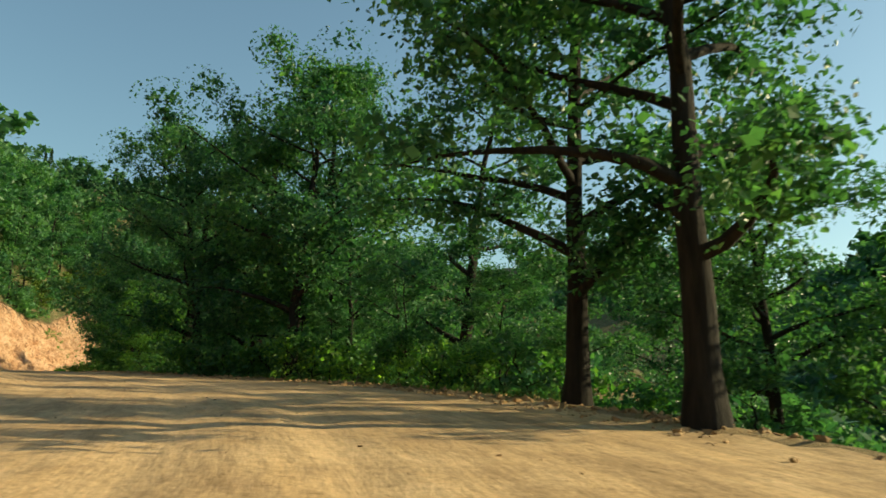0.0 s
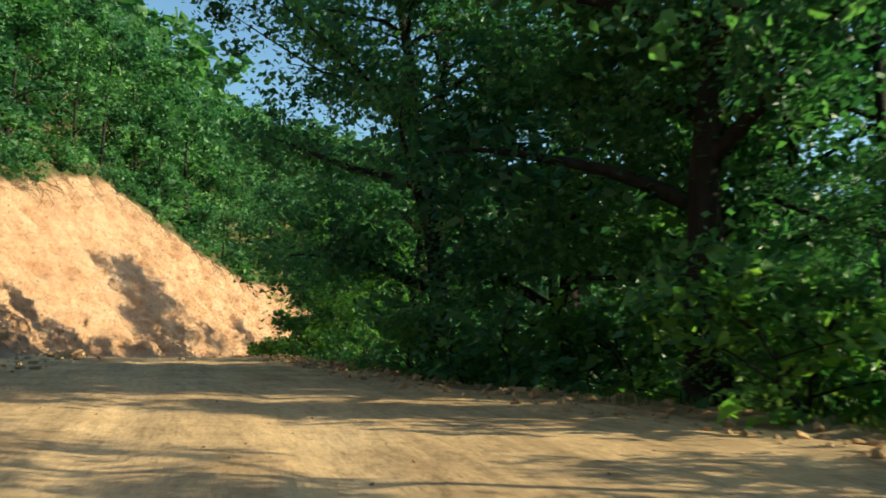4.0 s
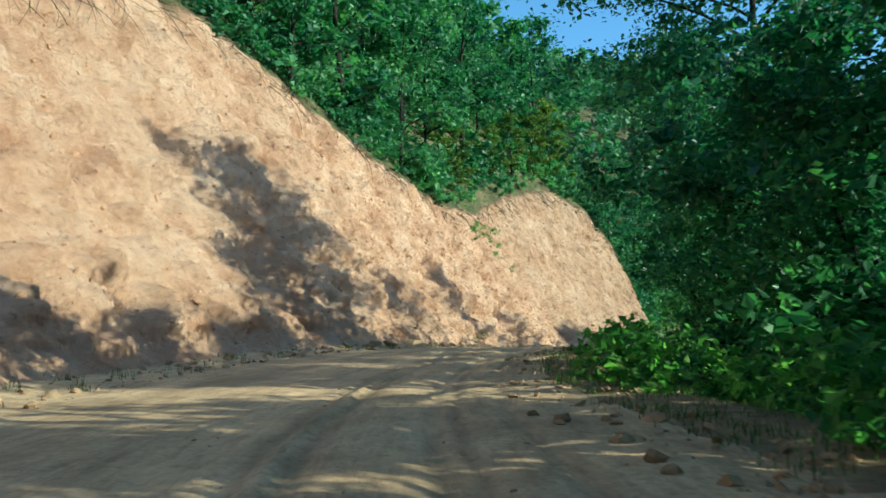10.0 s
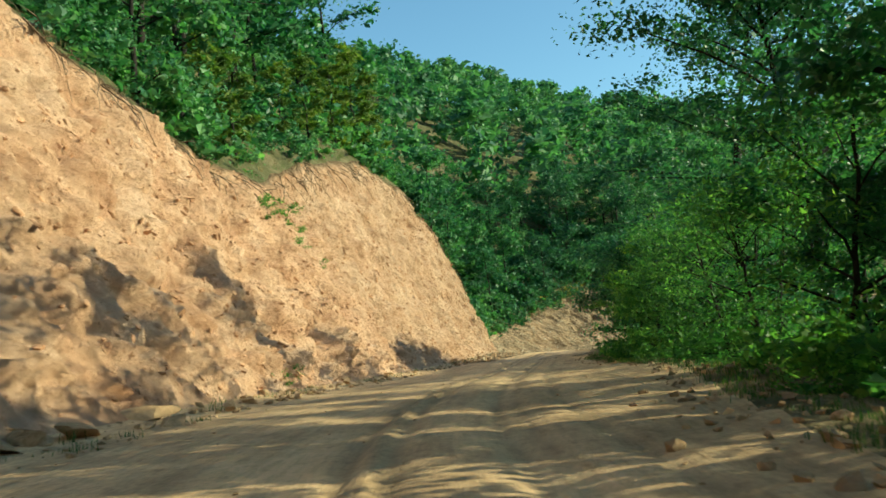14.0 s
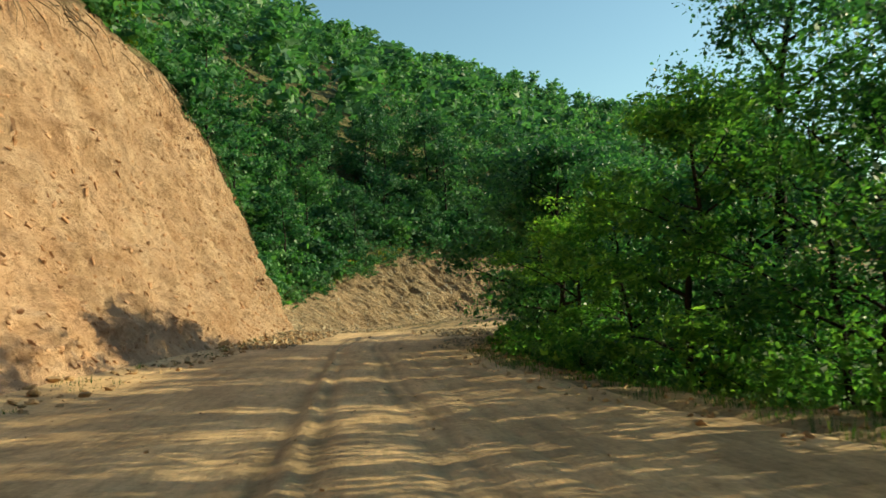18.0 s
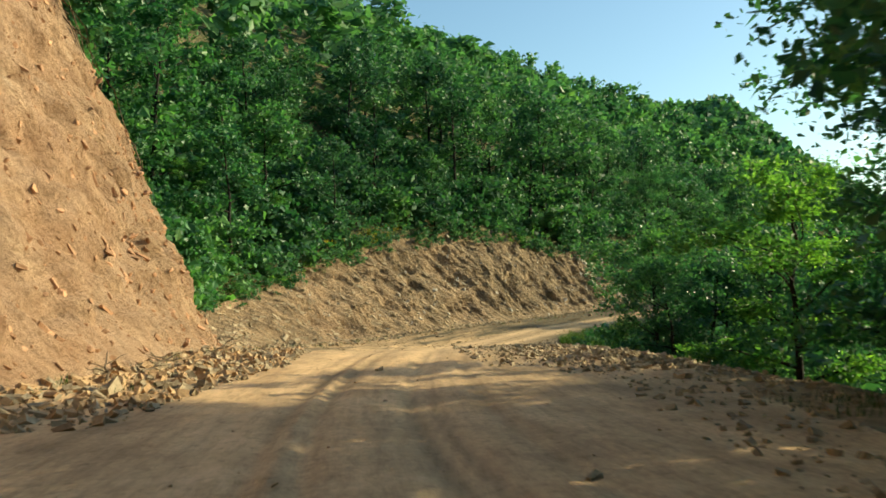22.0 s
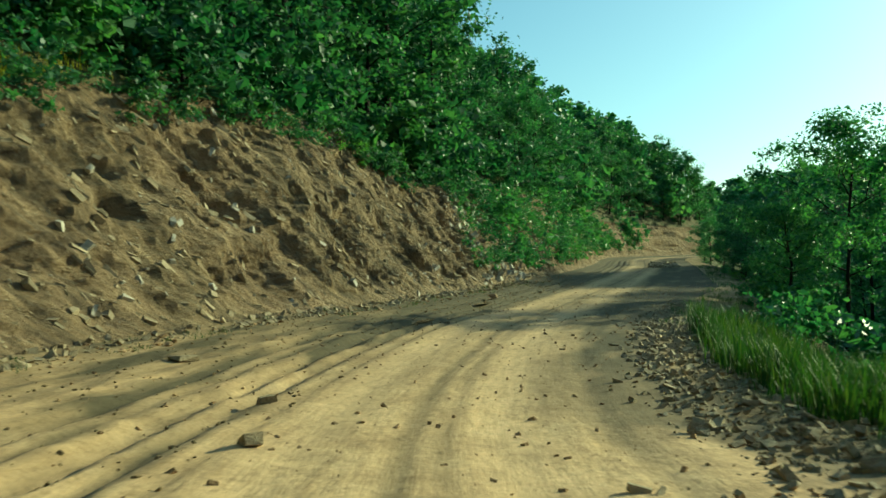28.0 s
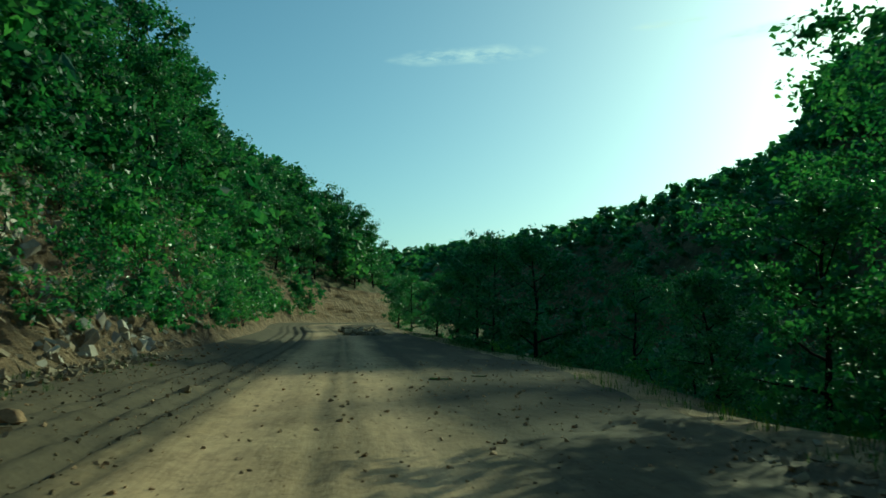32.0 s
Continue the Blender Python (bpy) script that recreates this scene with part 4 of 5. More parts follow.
# ---------------------------------------------------------------- far woods
def far_tree(r, leaf_count, leaf, conifer=False):
    """A plain crown of leaves with a thin stem, as arrays."""
    if conifer:
        f = r.random(leaf_count) ** 0.7
        phi = r.uniform(0, 6.283, leaf_count)
        rad = 1.7 * (1 - f) * r.uniform(0.5, 1.1, leaf_count) + 0.1
        c = np.stack([np.cos(phi) * rad, np.sin(phi) * rad, 1.0 + 10.5 * f], axis=1)
    else:
        blobs = np.stack([r.normal(0, 1.3, 12), r.normal(0, 1.3, 12), r.uniform(2.0, 8.2, 12)], axis=1)
        blobs[:, :2] *= np.sqrt(np.clip((9.2 - blobs[:, 2]) / 5, 0.2, 1))[:, None]
        pick = r.integers(0, 12, leaf_count)
        d = r.normal(size=(leaf_count, 3))
        d /= np.linalg.norm(d, axis=1)[:, None]
        c = blobs[pick] + d * r.uniform(0.3, 1.45, leaf_count)[:, None] * (1.15, 1.15, 0.85)
    k = leaf_count // 3
    c[:k, :2] *= 0.8
    return join([leaves(r, c[:k], 0.6, leaf * 1.7, leaf * 1.3), leaves(r, c[k:], 0.8, leaf, leaf * 0.75)])


def woods(name, places, leaf_count, leaf, mat, label, conifer=False):
    """Many far trees as one object."""
    r = np.random.default_rng(len(places))
    patterns = [far_tree(r, leaf_count, leaf, conifer) for _ in range(6)]
    pieces = []
    for k, (s, u, size) in enumerate(places):
        vs, fs = patterns[k % 6]
        a = r.uniform(0, 6.283)
        turn = np.array([[math.cos(a), math.sin(a), 0], [-math.sin(a), math.cos(a), 0], [0, 0, 1]])
        pieces.append((vs @ turn * size * (r.uniform(0.85, 1.25), r.uniform(0.85, 1.25), 1) + np.array(spot(s, u)), fs))
    return tagged(new(name, mesh_of(name, *join(pieces), mat)), label, "woods", kind="stuff")


def scatter(s0, s1, u0, u1, gap, low, high, keep=1.0):
    out = []
    for s in np.arange(s0, s1, gap):
        for u in np.arange(u0, u1, gap):
            if rng.random() < keep:
                out.append((s + rng.uniform(-0.45, 0.45) * gap, u + rng.uniform(-0.45, 0.45) * gap, rng.uniform(low, high)))
    return out


upper = [(s, float(cut_top(s)) + d, z * float(table(s, (40, 1.5), (165, 1.5), (195, 1.0), (400, 1.0)))) for s, d, z in scatter(40, 400, 18.5, 125, 7.4, 1.05, 1.6)]
upper += [(s, float(cut_top(s)) + d, z) for s, d, z in scatter(300, 420, 2, 30, 6.2, 0.8, 1.3)]
woods("hillside_woods", upper, 180, 0.66, MAT_FAR, "dense green woods covering the hillside")
woods("ridge_conifers", [(s, float(cut_top(s)) + d, z) for s, d, z in scatter(225, 400, 105, 150, 9, 0.7, 1.0, 0.6)], 200, 0.8, MAT_CONIFER, "dark conifers along the ridge", True)
lower = [(s, float(right_edge(s)) - d, z) for s, d, z in scatter(20, 330, 12, 62, 6.8, 0.6, 0.95) if d > 27 or not 104 < s < 177]
woods("valley_woods", lower, 190, 0.6, MAT_FAR, "dense green woods filling the valley")
opposite = scatter(-40, 620, -235, -62, 9.2, 1.05, 1.55)
woods("opposite_woods", opposite, 84, 1.25, MAT_FAR, "woods covering the far side of the valley")

# ---------------------------------------------------------------- stones
def stone_arrays(r, fine=False):
    """A broken stone: a jittered solid with some faces struck flat."""
    v, f = ICO.copy(), ICO_FACES
    if fine:
        edges = {}
        verts, faces = [tuple(p) for p in v], []
        def middle(a, b):
            key = (min(a, b), max(a, b))
            if key not in edges:
                m = (np.array(verts[a]) + np.array(verts[b])) / 2
                verts.append(tuple(m / np.linalg.norm(m)))
                edges[key] = len(verts) - 1
            return edges[key]
        for a, b, c in f:
            p, q, w = middle(a, b), middle(b, c), middle(c, a)
            faces += [(a, p, w), (p, b, q), (w, q, c), (p, q, w)]
        v, f = np.array(verts), np.array(faces)
    v = v * (1 + r.normal(0, 0.13, (len(v), 1)))
    for _ in range(5):
        n = r.normal(size=3)
        n /= np.linalg.norm(n)
        over = np.maximum(v @ n - r.uniform(0.3, 0.65), 0)
        v = v - over[:, None] * n
    return v * (r.uniform(0.9, 1.5), r.uniform(0.6, 1.0), r.uniform(0.35, 0.65)), f


CUBE = np.array([(x, y, z) for x in (-1, 1) for y in (-1, 1) for z in (-1, 1)], float)
CUBE_FACES = np.array([(0, 1, 3), (0, 3, 2), (4, 6, 7), (4, 7, 5), (0, 4, 5), (0, 5, 1), (2, 3, 7), (2, 7, 6), (0, 2, 6), (0, 6, 4), (1, 5, 7), (1, 7, 3)])


def shard_arrays(r):
    """A sharp-edged broken block."""
    v = CUBE * (1, 1 - r.uniform(0, 0.3), 1) + r.uniform(-0.27, 0.27, (8, 3))
    if r.random() < 0.4:
        v[r.integers(0, 8)] *= 0.6
    return v * (r.uniform(0.55, 0.95), r.uniform(0.4, 0.65), r.uniform(0.2, 0.42)), CUBE_FACES


def rubble(name, places, mat, label, category="stones", sharp=False, steep=0.5):
    """Many small stones as one object; places: x, y, z, size."""
    r = np.random.default_rng(len(places) + 5)
    patterns = [shard_arrays(r) if sharp else stone_arrays(r) for _ in range(10)]
    pieces = []
    for k, (x, y, z, size, *lie) in enumerate(places):
        vs, fs = patterns[k % 10]
        a, b = r.uniform(0, 6.283), r.uniform(-steep, steep)
        turn = np.array(Euler((b, r.uniform(-steep, steep), a)).to_matrix())
        if lie and lie[0] is not None:
            way = lie[0] / (np.linalg.norm(lie[0]) + 1e-9) + r.normal(0, 0.28, 3)
            way /= np.linalg.norm(way)
            side = np.cross(way, r.normal(0, 1, 3))
            side /= np.linalg.norm(side)
            turn = np.stack([way * r.uniform(1.0, 1.8), side, np.cross(way, side)], axis=1)
        pieces.append((vs @ turn.T * size + (x, y, z), fs))
    return tagged(new(name, mesh_of(name, *join(pieces), mat)), label, category, kind="stuff")


def strewn(count, s0, s1, low, high, small, large, power=2.5):
    """Stone places between two offsets (functions of s)."""
    out = []
    for _ in range(count):
        s = rng.uniform(s0, s1)
        u = rng.uniform(low(s), high(s))
        size = small + (large - small) * rng.random() ** power
        p = spot(s, u)
        out.append((p.x, p.y, p.z + size * 0.15, size))
    return out


STONES = []
for k in range(6):
    STONES.append((tagged(new("rock", mesh_of("rock", *shard_arrays(np.random.default_rng(80 + k)), MAT_ROCK)), "angular grey-brown rock lying loose at the roadside", "rock"), tagged(new("earth_clod", mesh_of("earth_clod", *stone_arrays(np.random.default_rng(90 + k), True), MAT_CLOD)), "lump of orange earth fallen at the roadside", "clod")))


def lay(s, u, size, clod=False, label=""):
    p = spot(s, u)
    m = Matrix.Translation(p + Vector((0, 0, size * 0.22))) @ Euler((rng.uniform(-0.4, 0.4), rng.uniform(-0.4, 0.4), rng.uniform(0, 6.28))).to_matrix().to_4x4() @ Matrix.Diagonal((size, size, size, 1))
    return tagged(stand(STONES[rng.integers(0, 6)][1 if clod else 0], m), label=label, group="loose clods of earth" if clod else "loose rocks by the road")


# boulders and clods that stand out
for s, u, size in ((75.7, 5.0, 0.55), (119.4, 6.4, 0.6), (116.5, 6.2, 0.5), (113.1, 6.8, 0.6), (65.2, 2.9, 0.22), (83.5, 5.6, 0.3), (70, 4.6, 0.35), (72.5, 4.9, 0.3), (122, 5.6, 0.3)):
    lay(s, u, size, True)
for k in range(46):
    s = rng.uniform(56, 74)
    lay(s, float(right_edge(s)) + rng.uniform(-1.1, 0.9), 0.07 + 0.12 * rng.random() ** 2, True)
for k in range(40):
    s = rng.uniform(64, 170)
    lay(s, float(cut_base(s)) - rng.uniform(-0.2, 1.5), 0.12 + 0.3 * rng.random() ** 2, True)
for k in range(70):
    s = rng.uniform(170, 187)
    lay(s, float(cut_base(s)) - rng.uniform(-0.3, 2.6), 0.1 + 0.16 * rng.random() ** 2)
for k in range(100):
    s = rng.uniform(162, 226)
    lay(s, float(right_edge(s)) + rng.uniform(-1.6, 1.4), 0.08 + 0.1 * rng.random() ** 2)
for k in range(30):
    s = rng.uniform(195, 262)
    lay(s, float(cut_base(s)) - rng.uniform(-0.2, 1.0), 0.07 + 0.14 * rng.random() ** 2)
for s, u, size in ((208.4, 1.8, 0.2), (66.0, 0.0, 0.13), (161.8, -2.1, 0.12), (173.9, -0.2, 0.12), (216.3, 6.1, 0.3), (226.1, 2.3, 0.13), (247.8, 3.1, 0.2), (211.6, 2.5, 0.2), (170.4, 4.5, 0.35), (178.9, 3.5, 0.3)):
    lay(s, u, size)

rubble("shoulder_gravel", strewn(3600, 160, 240, lambda s: right_edge(s) - 2.0, lambda s: right_edge(s) + table(s, (160, 1.8), (200, 1.8), (212, 1.2), (240, 0.8)), 0.02, 0.1), MAT_ROCK, "grey broken stones strewn along the shoulder", sharp=True, steep=0.8)
rubble("shoulder_rubble", strewn(6600, 172, 229, lambda s: right_edge(s) - 2.4, lambda s: right_edge(s) + table(s, (172, 2.2), (200, 1.7), (209, 0.9), (229, 0.4)), 0.02, 0.125, 3.2) + strewn(1100, 174, 206, lambda s: right_edge(s) + 0.5, lambda s: right_edge(s) + 3.4, 0.03, 0.11), MAT_ROCK, "heap of angular rubble on the outer shoulder", sharp=True, steep=0.9)
rubble("talus", strewn(1500, 166, 192, lambda s: cut_base(s) - 3.0, lambda s: cut_base(s) + 0.3, 0.035, 0.2), MAT_CLOD, "angular broken rock heaped below the end of the earth cut", sharp=True, steep=0.9)
rubble("grey_talus", strewn(1500, 166, 194, lambda s: cut_base(s) - 3.2, lambda s: cut_base(s) + 0.2, 0.03, 0.18), MAT_ROCK, "grey broken rock mixed into the talus", sharp=True, steep=0.9)
rubble("dark_heap", strewn(260, 296, 306, lambda s: -3.4, lambda s: -0.6, 0.15, 0.6, 1.5), MAT_ROCK, "low dark heap of earth and stones on the far road", sharp=True)
rubble("edge_clods", strewn(900, 56, 84, lambda s: right_edge(s) - 1.6, lambda s: right_edge(s) + 1.0, 0.025, 0.13) + strewn(1100, 12, 60, lambda s: right_edge(s) - 1.4, lambda s: right_edge(s) + 1.0, 0.025, 0.14) + strewn(900, 84, 162, lambda s: right_edge(s) - 1.6, lambda s: right_edge(s) + 0.8, 0.025, 0.1), MAT_CLOD, "broken clods along the outer edge of the road", sharp=True, steep=0.9)
rubble("roadside_clods", strewn(900, 55, 175, lambda s: cut_base(s) - 1.8, lambda s: cut_base(s), 0.03, 0.2) + strewn(500, 5, 120, lambda s: right_edge(s) - 0.8, lambda s: right_edge(s) + 1.4, 0.03, 0.17) + strewn(450, 190, 275, lambda s: cut_base(s) - 1.6, lambda s: cut_base(s), 0.03, 0.16), MAT_CLOD, "crumbs and lumps of earth along the road edges")
rubble("road_grit", strewn(1500, 4, 262, lambda s: right_edge(s) + 1.0, lambda s: cut_base(s) - 1.0, 0.012, 0.05, 3.0), MAT_CLOD, "small stones scattered over the dirt road")

MAT_MUD = rock_material("mud_crumb", [(0.3, (0.10, 0.075, 0.04)), (0.55, (0.19, 0.14, 0.075)), (0.75, (0.30, 0.22, 0.12))])
rubble("road_stones", strewn(1900, 205, 262, lambda s: right_edge(s) + 0.4, lambda s: cut_base(s) - 0.4, 0.012, 0.06, 3.0), MAT_CLOD, "small stones and hard clods lying on the worn road", sharp=True, steep=0.9)
rubble("mud_crumbs", strewn(2600, 196, 262, lambda s: 2.0, lambda s: cut_base(s) - 0.4, 0.012, 0.055, 2.5) + strewn(500, 228, 262, lambda s: right_edge(s), lambda s: -1.8, 0.012, 0.05, 3.0), MAT_MUD, "dark crumbs of churned mud between the ruts", sharp=True, steep=1.0)
rubble("base_debris", strewn(1500, 196, 262, lambda s: cut_base(s) - 1.0, lambda s: cut_base(s) + 0.1, 0.03, 0.2, 3.0), MAT_ROCK, "broken stones fallen along the foot of the rock bank", sharp=True, steep=1.0)

# stones and lumps that stick out of the two banks
def bank_places(count, s0, s1, small, large, layered=False):
    i0, i1 = np.searchsorted(rows_s, (s0, s1))
    out = []
    for _ in range(count):
        i, j = rng.integers(i0, i1), rng.integers(J1 + 2, J2 - 2)
        x, y, z = GRID[i, j] + rng.uniform(0, 1) * (GRID[i, j + 1] - GRID[i, j])
        lie = GRID[i - 1, min(j + 4, J2)] - GRID[i, j] if layered else None
        out.append((x, y, z, small + (large - small) * rng.random() ** 3, lie))
    return out


rubble("earth_lumps", bank_places(5200, 62, 189, 0.03, 0.18), MAT_LUMP, "lumps of earth standing out of the cut bank", steep=1.0)
rubble("bank_rocks", bank_places(4200, 120, 189, 0.03, 0.15, True), MAT_LUMP, "brown broken rock showing in the earth bank", sharp=True, steep=1.2)
rubble("pale_outcrop", bank_places(380, 208, 275, 0.04, 0.26) + bank_places(260, 252, 264, 0.12, 0.5), MAT_PALE, "pale fractured rock showing through the bank", sharp=True, steep=1.2)
rubble("bank_stones", bank_places(2900, 187, 275, 0.035, 0.22, True), MAT_ROCK, "broken stones standing out of the rock bank", sharp=True, steep=1.3)


# ---------------------------------------------------------------- grass and scrub
def blades(name, places, mat, label, category="grass", droop=0.35):
    """Tufts of narrow blades as one object; places: s, u, height, blades."""
    r = np.random.default_rng(len(places) + 3)
    verts, faces = [], []
    for s, u, tall, n in places:
        p = np.array(spot(s, u)) if u < 900 else np.array(s)
        base = p + np.c_[r.normal(0, 0.13, (n, 2)), np.full(n, -0.03)]
        phi = r.uniform(0, 6.283, n)
        out = np.stack([np.cos(phi), np.sin(phi), np.zeros(n)], axis=1)
        L = tall * r.uniform(0.5, 1.2, n)[:, None]
        w = np.stack([-np.sin(phi), np.cos(phi), np.zeros(n)], axis=1) * (0.006 + 0.007 * tall)
        mid = base + out * L * droop * 0.4 + np.array([0, 0, 1.0]) * L * 0.6
        tip = base + out * L * droop + np.array([0, 0, 1.0]) * L * (1 - droop * 0.3)
        verts.append(np.stack([base - w, base + w, mid + w * 0.8, tip, mid - w * 0.8], axis=1).reshape(-1, 3))
        k = np.arange(n) * 5 + sum(len(a) for a in verts[:-1])
        faces.append(np.stack([k, k + 1, k + 2, k + 4], axis=1))
        faces.append(np.stack([k + 4, k + 2, k + 3, k + 3], axis=1))
    v = np.concatenate(verts)
    f = np.concatenate(faces)
    tri = np.concatenate([f[:, [0, 1, 2]], f[f[:, 2] != f[:, 3]][:, [0, 2, 3]]])
    return tagged(new(name, mesh_of(name, v, tri, mat)), label, category, kind="stuff")


def tufts(count, s0, s1, low, high, tall0, tall1, n=12):
    out = []
    for _ in range(count):
        s = rng.uniform(s0, s1)
        out.append((s, float(rng.uniform(low(s), high(s))), rng.uniform(tall0, tall1), n))
    return out


blades("verge_grass", tufts(1500, 62, 166, lambda s: right_edge(s) - 2.6, lambda s: right_edge(s) + 0.1, 0.06, 0.26) + tufts(300, 20, 62, lambda s: right_edge(s) - 2.0, lambda s: right_edge(s) - 0.2, 0.1, 0.4) + tufts(260, 225, 300, lambda s: right_edge(s) - 2.2, lambda s: right_edge(s) + 0.2, 0.1, 0.4), MAT_GRASS, "green grass tufts along the road edge")
blades("tall_grass", tufts(430, 205, 226, lambda s: right_edge(s) - 4.0, lambda s: right_edge(s) - 0.9, 0.45, 1.0, 26), MAT_GRASS, "patch of tall green grass below the road shoulder")
blades("slope_grass", tufts(1100, 184, 206, lambda s: cut_top(s) - 0.1, lambda s: cut_top(s) + 8, 0.3, 0.8, 12), MAT_GRASS, "bright grass on the slope between the two banks")
blades("bank_top_grass", tufts(200, 62, 300, lambda s: cut_top(s) - 0.1, lambda s: cut_top(s) + 1.6, 0.25, 0.7), MAT_STRAW, "dry grass along the top of the cut")
blades("green_top_grass", tufts(600, 62, 300, lambda s: cut_top(s) + 0.1, lambda s: cut_top(s) + 2.4, 0.25, 0.7), MAT_GRASS, "green grass along the top of the cut")
blades("base_weeds", tufts(220, 86, 262, lambda s: cut_base(s) - 1.6, lambda s: cut_base(s) - 0.1, 0.1, 0.3), MAT_GRASS, "weeds at the foot of the cut bank")
blades("yellow_flowers", tufts(60, 216, 226, lambda s: cut_top(s), lambda s: cut_top(s) + 1.2, 0.4, 0.8, 8), MAT_FLOWER, "yellow wild flowers on top of the rock bank", "flowers")


def on_bank(s, f):
    """Place on the cut face, f of the way up."""
    i = int(np.searchsorted(rows_s, s))
    return Vector(GRID[i, J1 + int(round(f * (J2 - J1)))])


# bushes that grow out of the banks
def bank_bush(k, s, f, size):
    m = Matrix.Translation(on_bank(s, f) - Vector((0, 0, 0.15))) @ Matrix.Rotation(rng.uniform(0, 6.28), 4, "Z") @ Matrix.Diagonal((size, size, size, 1))
    return tagged(stand(BUSH[k], m), label="small green bush growing out of the cut bank")


for s, f, size in ((147.0, 0.80, 0.42), (148.6, 0.86, 0.5), (150.2, 0.82, 0.45), (149.4, 0.68, 0.3), (151.2, 0.74, 0.28), (152.0, 0.58, 0.22), (133, 0.04, 0.25), (135, 0.06, 0.22)):
    bank_bush(2, s, f, size)
for k in range(80):
    s = rng.uniform(252, 300)
    bank_bush(0, s, rng.uniform(0.15, 0.95), rng.uniform(0.35, 0.75))
for k in range(16):
    bank_bush(1 + k % 2, rng.uniform(206, 243), rng.uniform(0.85, 0.98), rng.uniform(0.3, 0.55))


undergrowth("bank_scrub", [(on_bank(s, rng.uniform(0.2, 0.97)), None, rng.uniform(0.4, 0.85)) for s in rng.uniform(262, 350, 120)], MAT_OAK, "dark scrub covering the far rock bank")
undergrowth("bank_top_scrub", [(on_bank(s, rng.uniform(0.86, 1.0)), None, rng.uniform(0.3, 0.6)) for s in rng.uniform(204, 262, 90)], MAT_HILL_SHADED, "green scrub hanging over the top of the rock bank, leaves coloured as shaded")

# roots and dry brush hanging over the lip of the cut
def hanging(name, count, s0, s1):
    r = np.random.default_rng(count)
    pieces = []
    for _ in range(count):
        s = r.uniform(s0, s1)
        p = np.array(on_bank(s, r.uniform(0.94, 0.99)))
        q = np.array(on_bank(s + r.normal(0, 1.3), r.uniform(0.82, 0.97)))
        m = np.linspace(0, 1, 5)[:, None]
        out = np.array(on_bank(s, 0.5)) - np.array(plan(np.float64(s), cut_top(s)) + (on_bank(s, 0.5).z,))
        line = p * (1 - m) + q * m + out * 0.10 * np.sin(m * 3.0) + np.cumsum(r.normal(0, 0.1, (5, 3)), axis=0)
        pieces.append(tube(line, np.linspace(0.03, 0.008, 5) * r.uniform(0.5, 1.3), 3))
    return tagged(new(name, mesh_of(name, *join(pieces), MAT_TWIG)), "dry roots and brush hanging over the top of the cut", "roots", kind="stuff")


hanging("hanging_roots", 420, 64, 186)


def fallen_branch(seed, s, u, long):
    """A bare crooked branch with a few twigs, lying on the ground."""
    r = np.random.default_rng(seed)
    turn = r.uniform(0, 6.283)
    way = np.array([math.cos(turn), math.sin(turn), 0])
    m = np.linspace(0, 1, 8)[:, None]
    base = np.array(spot(s, u))
    line = base + way * long * (m - 0.5) + np.cumsum(r.normal(0, 0.05, (8, 3)), axis=0) + np.array([0, 0, 0.3]) * m ** 2 + (0, 0, 0.04)
    line[0, 2] = base[2]
    root = new("fallen_branch")
    part("stem", mesh_of("stem", *tube(line, np.linspace(0.035, 0.012, 8), 6), MAT_TWIG, True), root)
    for k in range(4):
        i = 2 + k
        side = np.cross(way, (0, 0, 1)) * (1 if k % 2 else -1) + way * 0.6 + (0, 0, 0.35)
        twig = line[i] + side * np.linspace(0, 1, 5)[:, None] * long * r.uniform(0.15, 0.35) + np.cumsum(r.normal(0, 0.02, (5, 3)), axis=0)
        part("twig", mesh_of("twig", *tube(twig, np.linspace(0.014, 0.005, 5), 5), MAT_TWIG, True), root)
    return tagged(root, "bare broken branch lying on the rubble", "branch", group="fallen branches")


for k, (s, d, long) in enumerate(((174, 1.0, 1.6), (175.5, 0.4, 1.9), (178, 1.2, 1.3), (180.5, 0.5, 1.7), (172, 0.6, 1.2))):
    fallen_branch(400 + k, s, float(cut_base(s)) - d, long)


# ---------------------------------------------------------------- thin clouds
def cloud_material():
    m, nt, b = material("glowing_cloud", 1.0)
    clear = nt.nodes.new("ShaderNodeBsdfTransparent")
    # the sheet emits its white, in place of sunlight on the cloud
    glow = nt.nodes.new("ShaderNodeEmission")
    glow.inputs["Color"].default_value, glow.inputs["Strength"].default_value = (0.95, 0.97, 1.0, 1), 1.2
    ms = nt.nodes.new("ShaderNodeMixShader")
    cover = mix(nt, 1.0, ramp(nt, tex(nt, 0.012, 6, 0.6, (1, 1, 3)), [(0.38, (0, 0, 0)), (0.68, (0.9, 0.9, 0.9))]), ramp(nt, attribute(nt, "body"), [(0.0, (0, 0, 0)), (0.9, (1, 1, 1))]), "MULTIPLY")
    nt.links.new(cover, ms.inputs[0])
    nt.links.new(clear.outputs[0], ms.inputs[1])
    nt.links.new(glow.outputs[0], ms.inputs[2])
    nt.links.new(ms.outputs[0], nt.nodes["Material Output"].inputs["Surface"])
    return m


MAT_CLOUD = cloud_material()


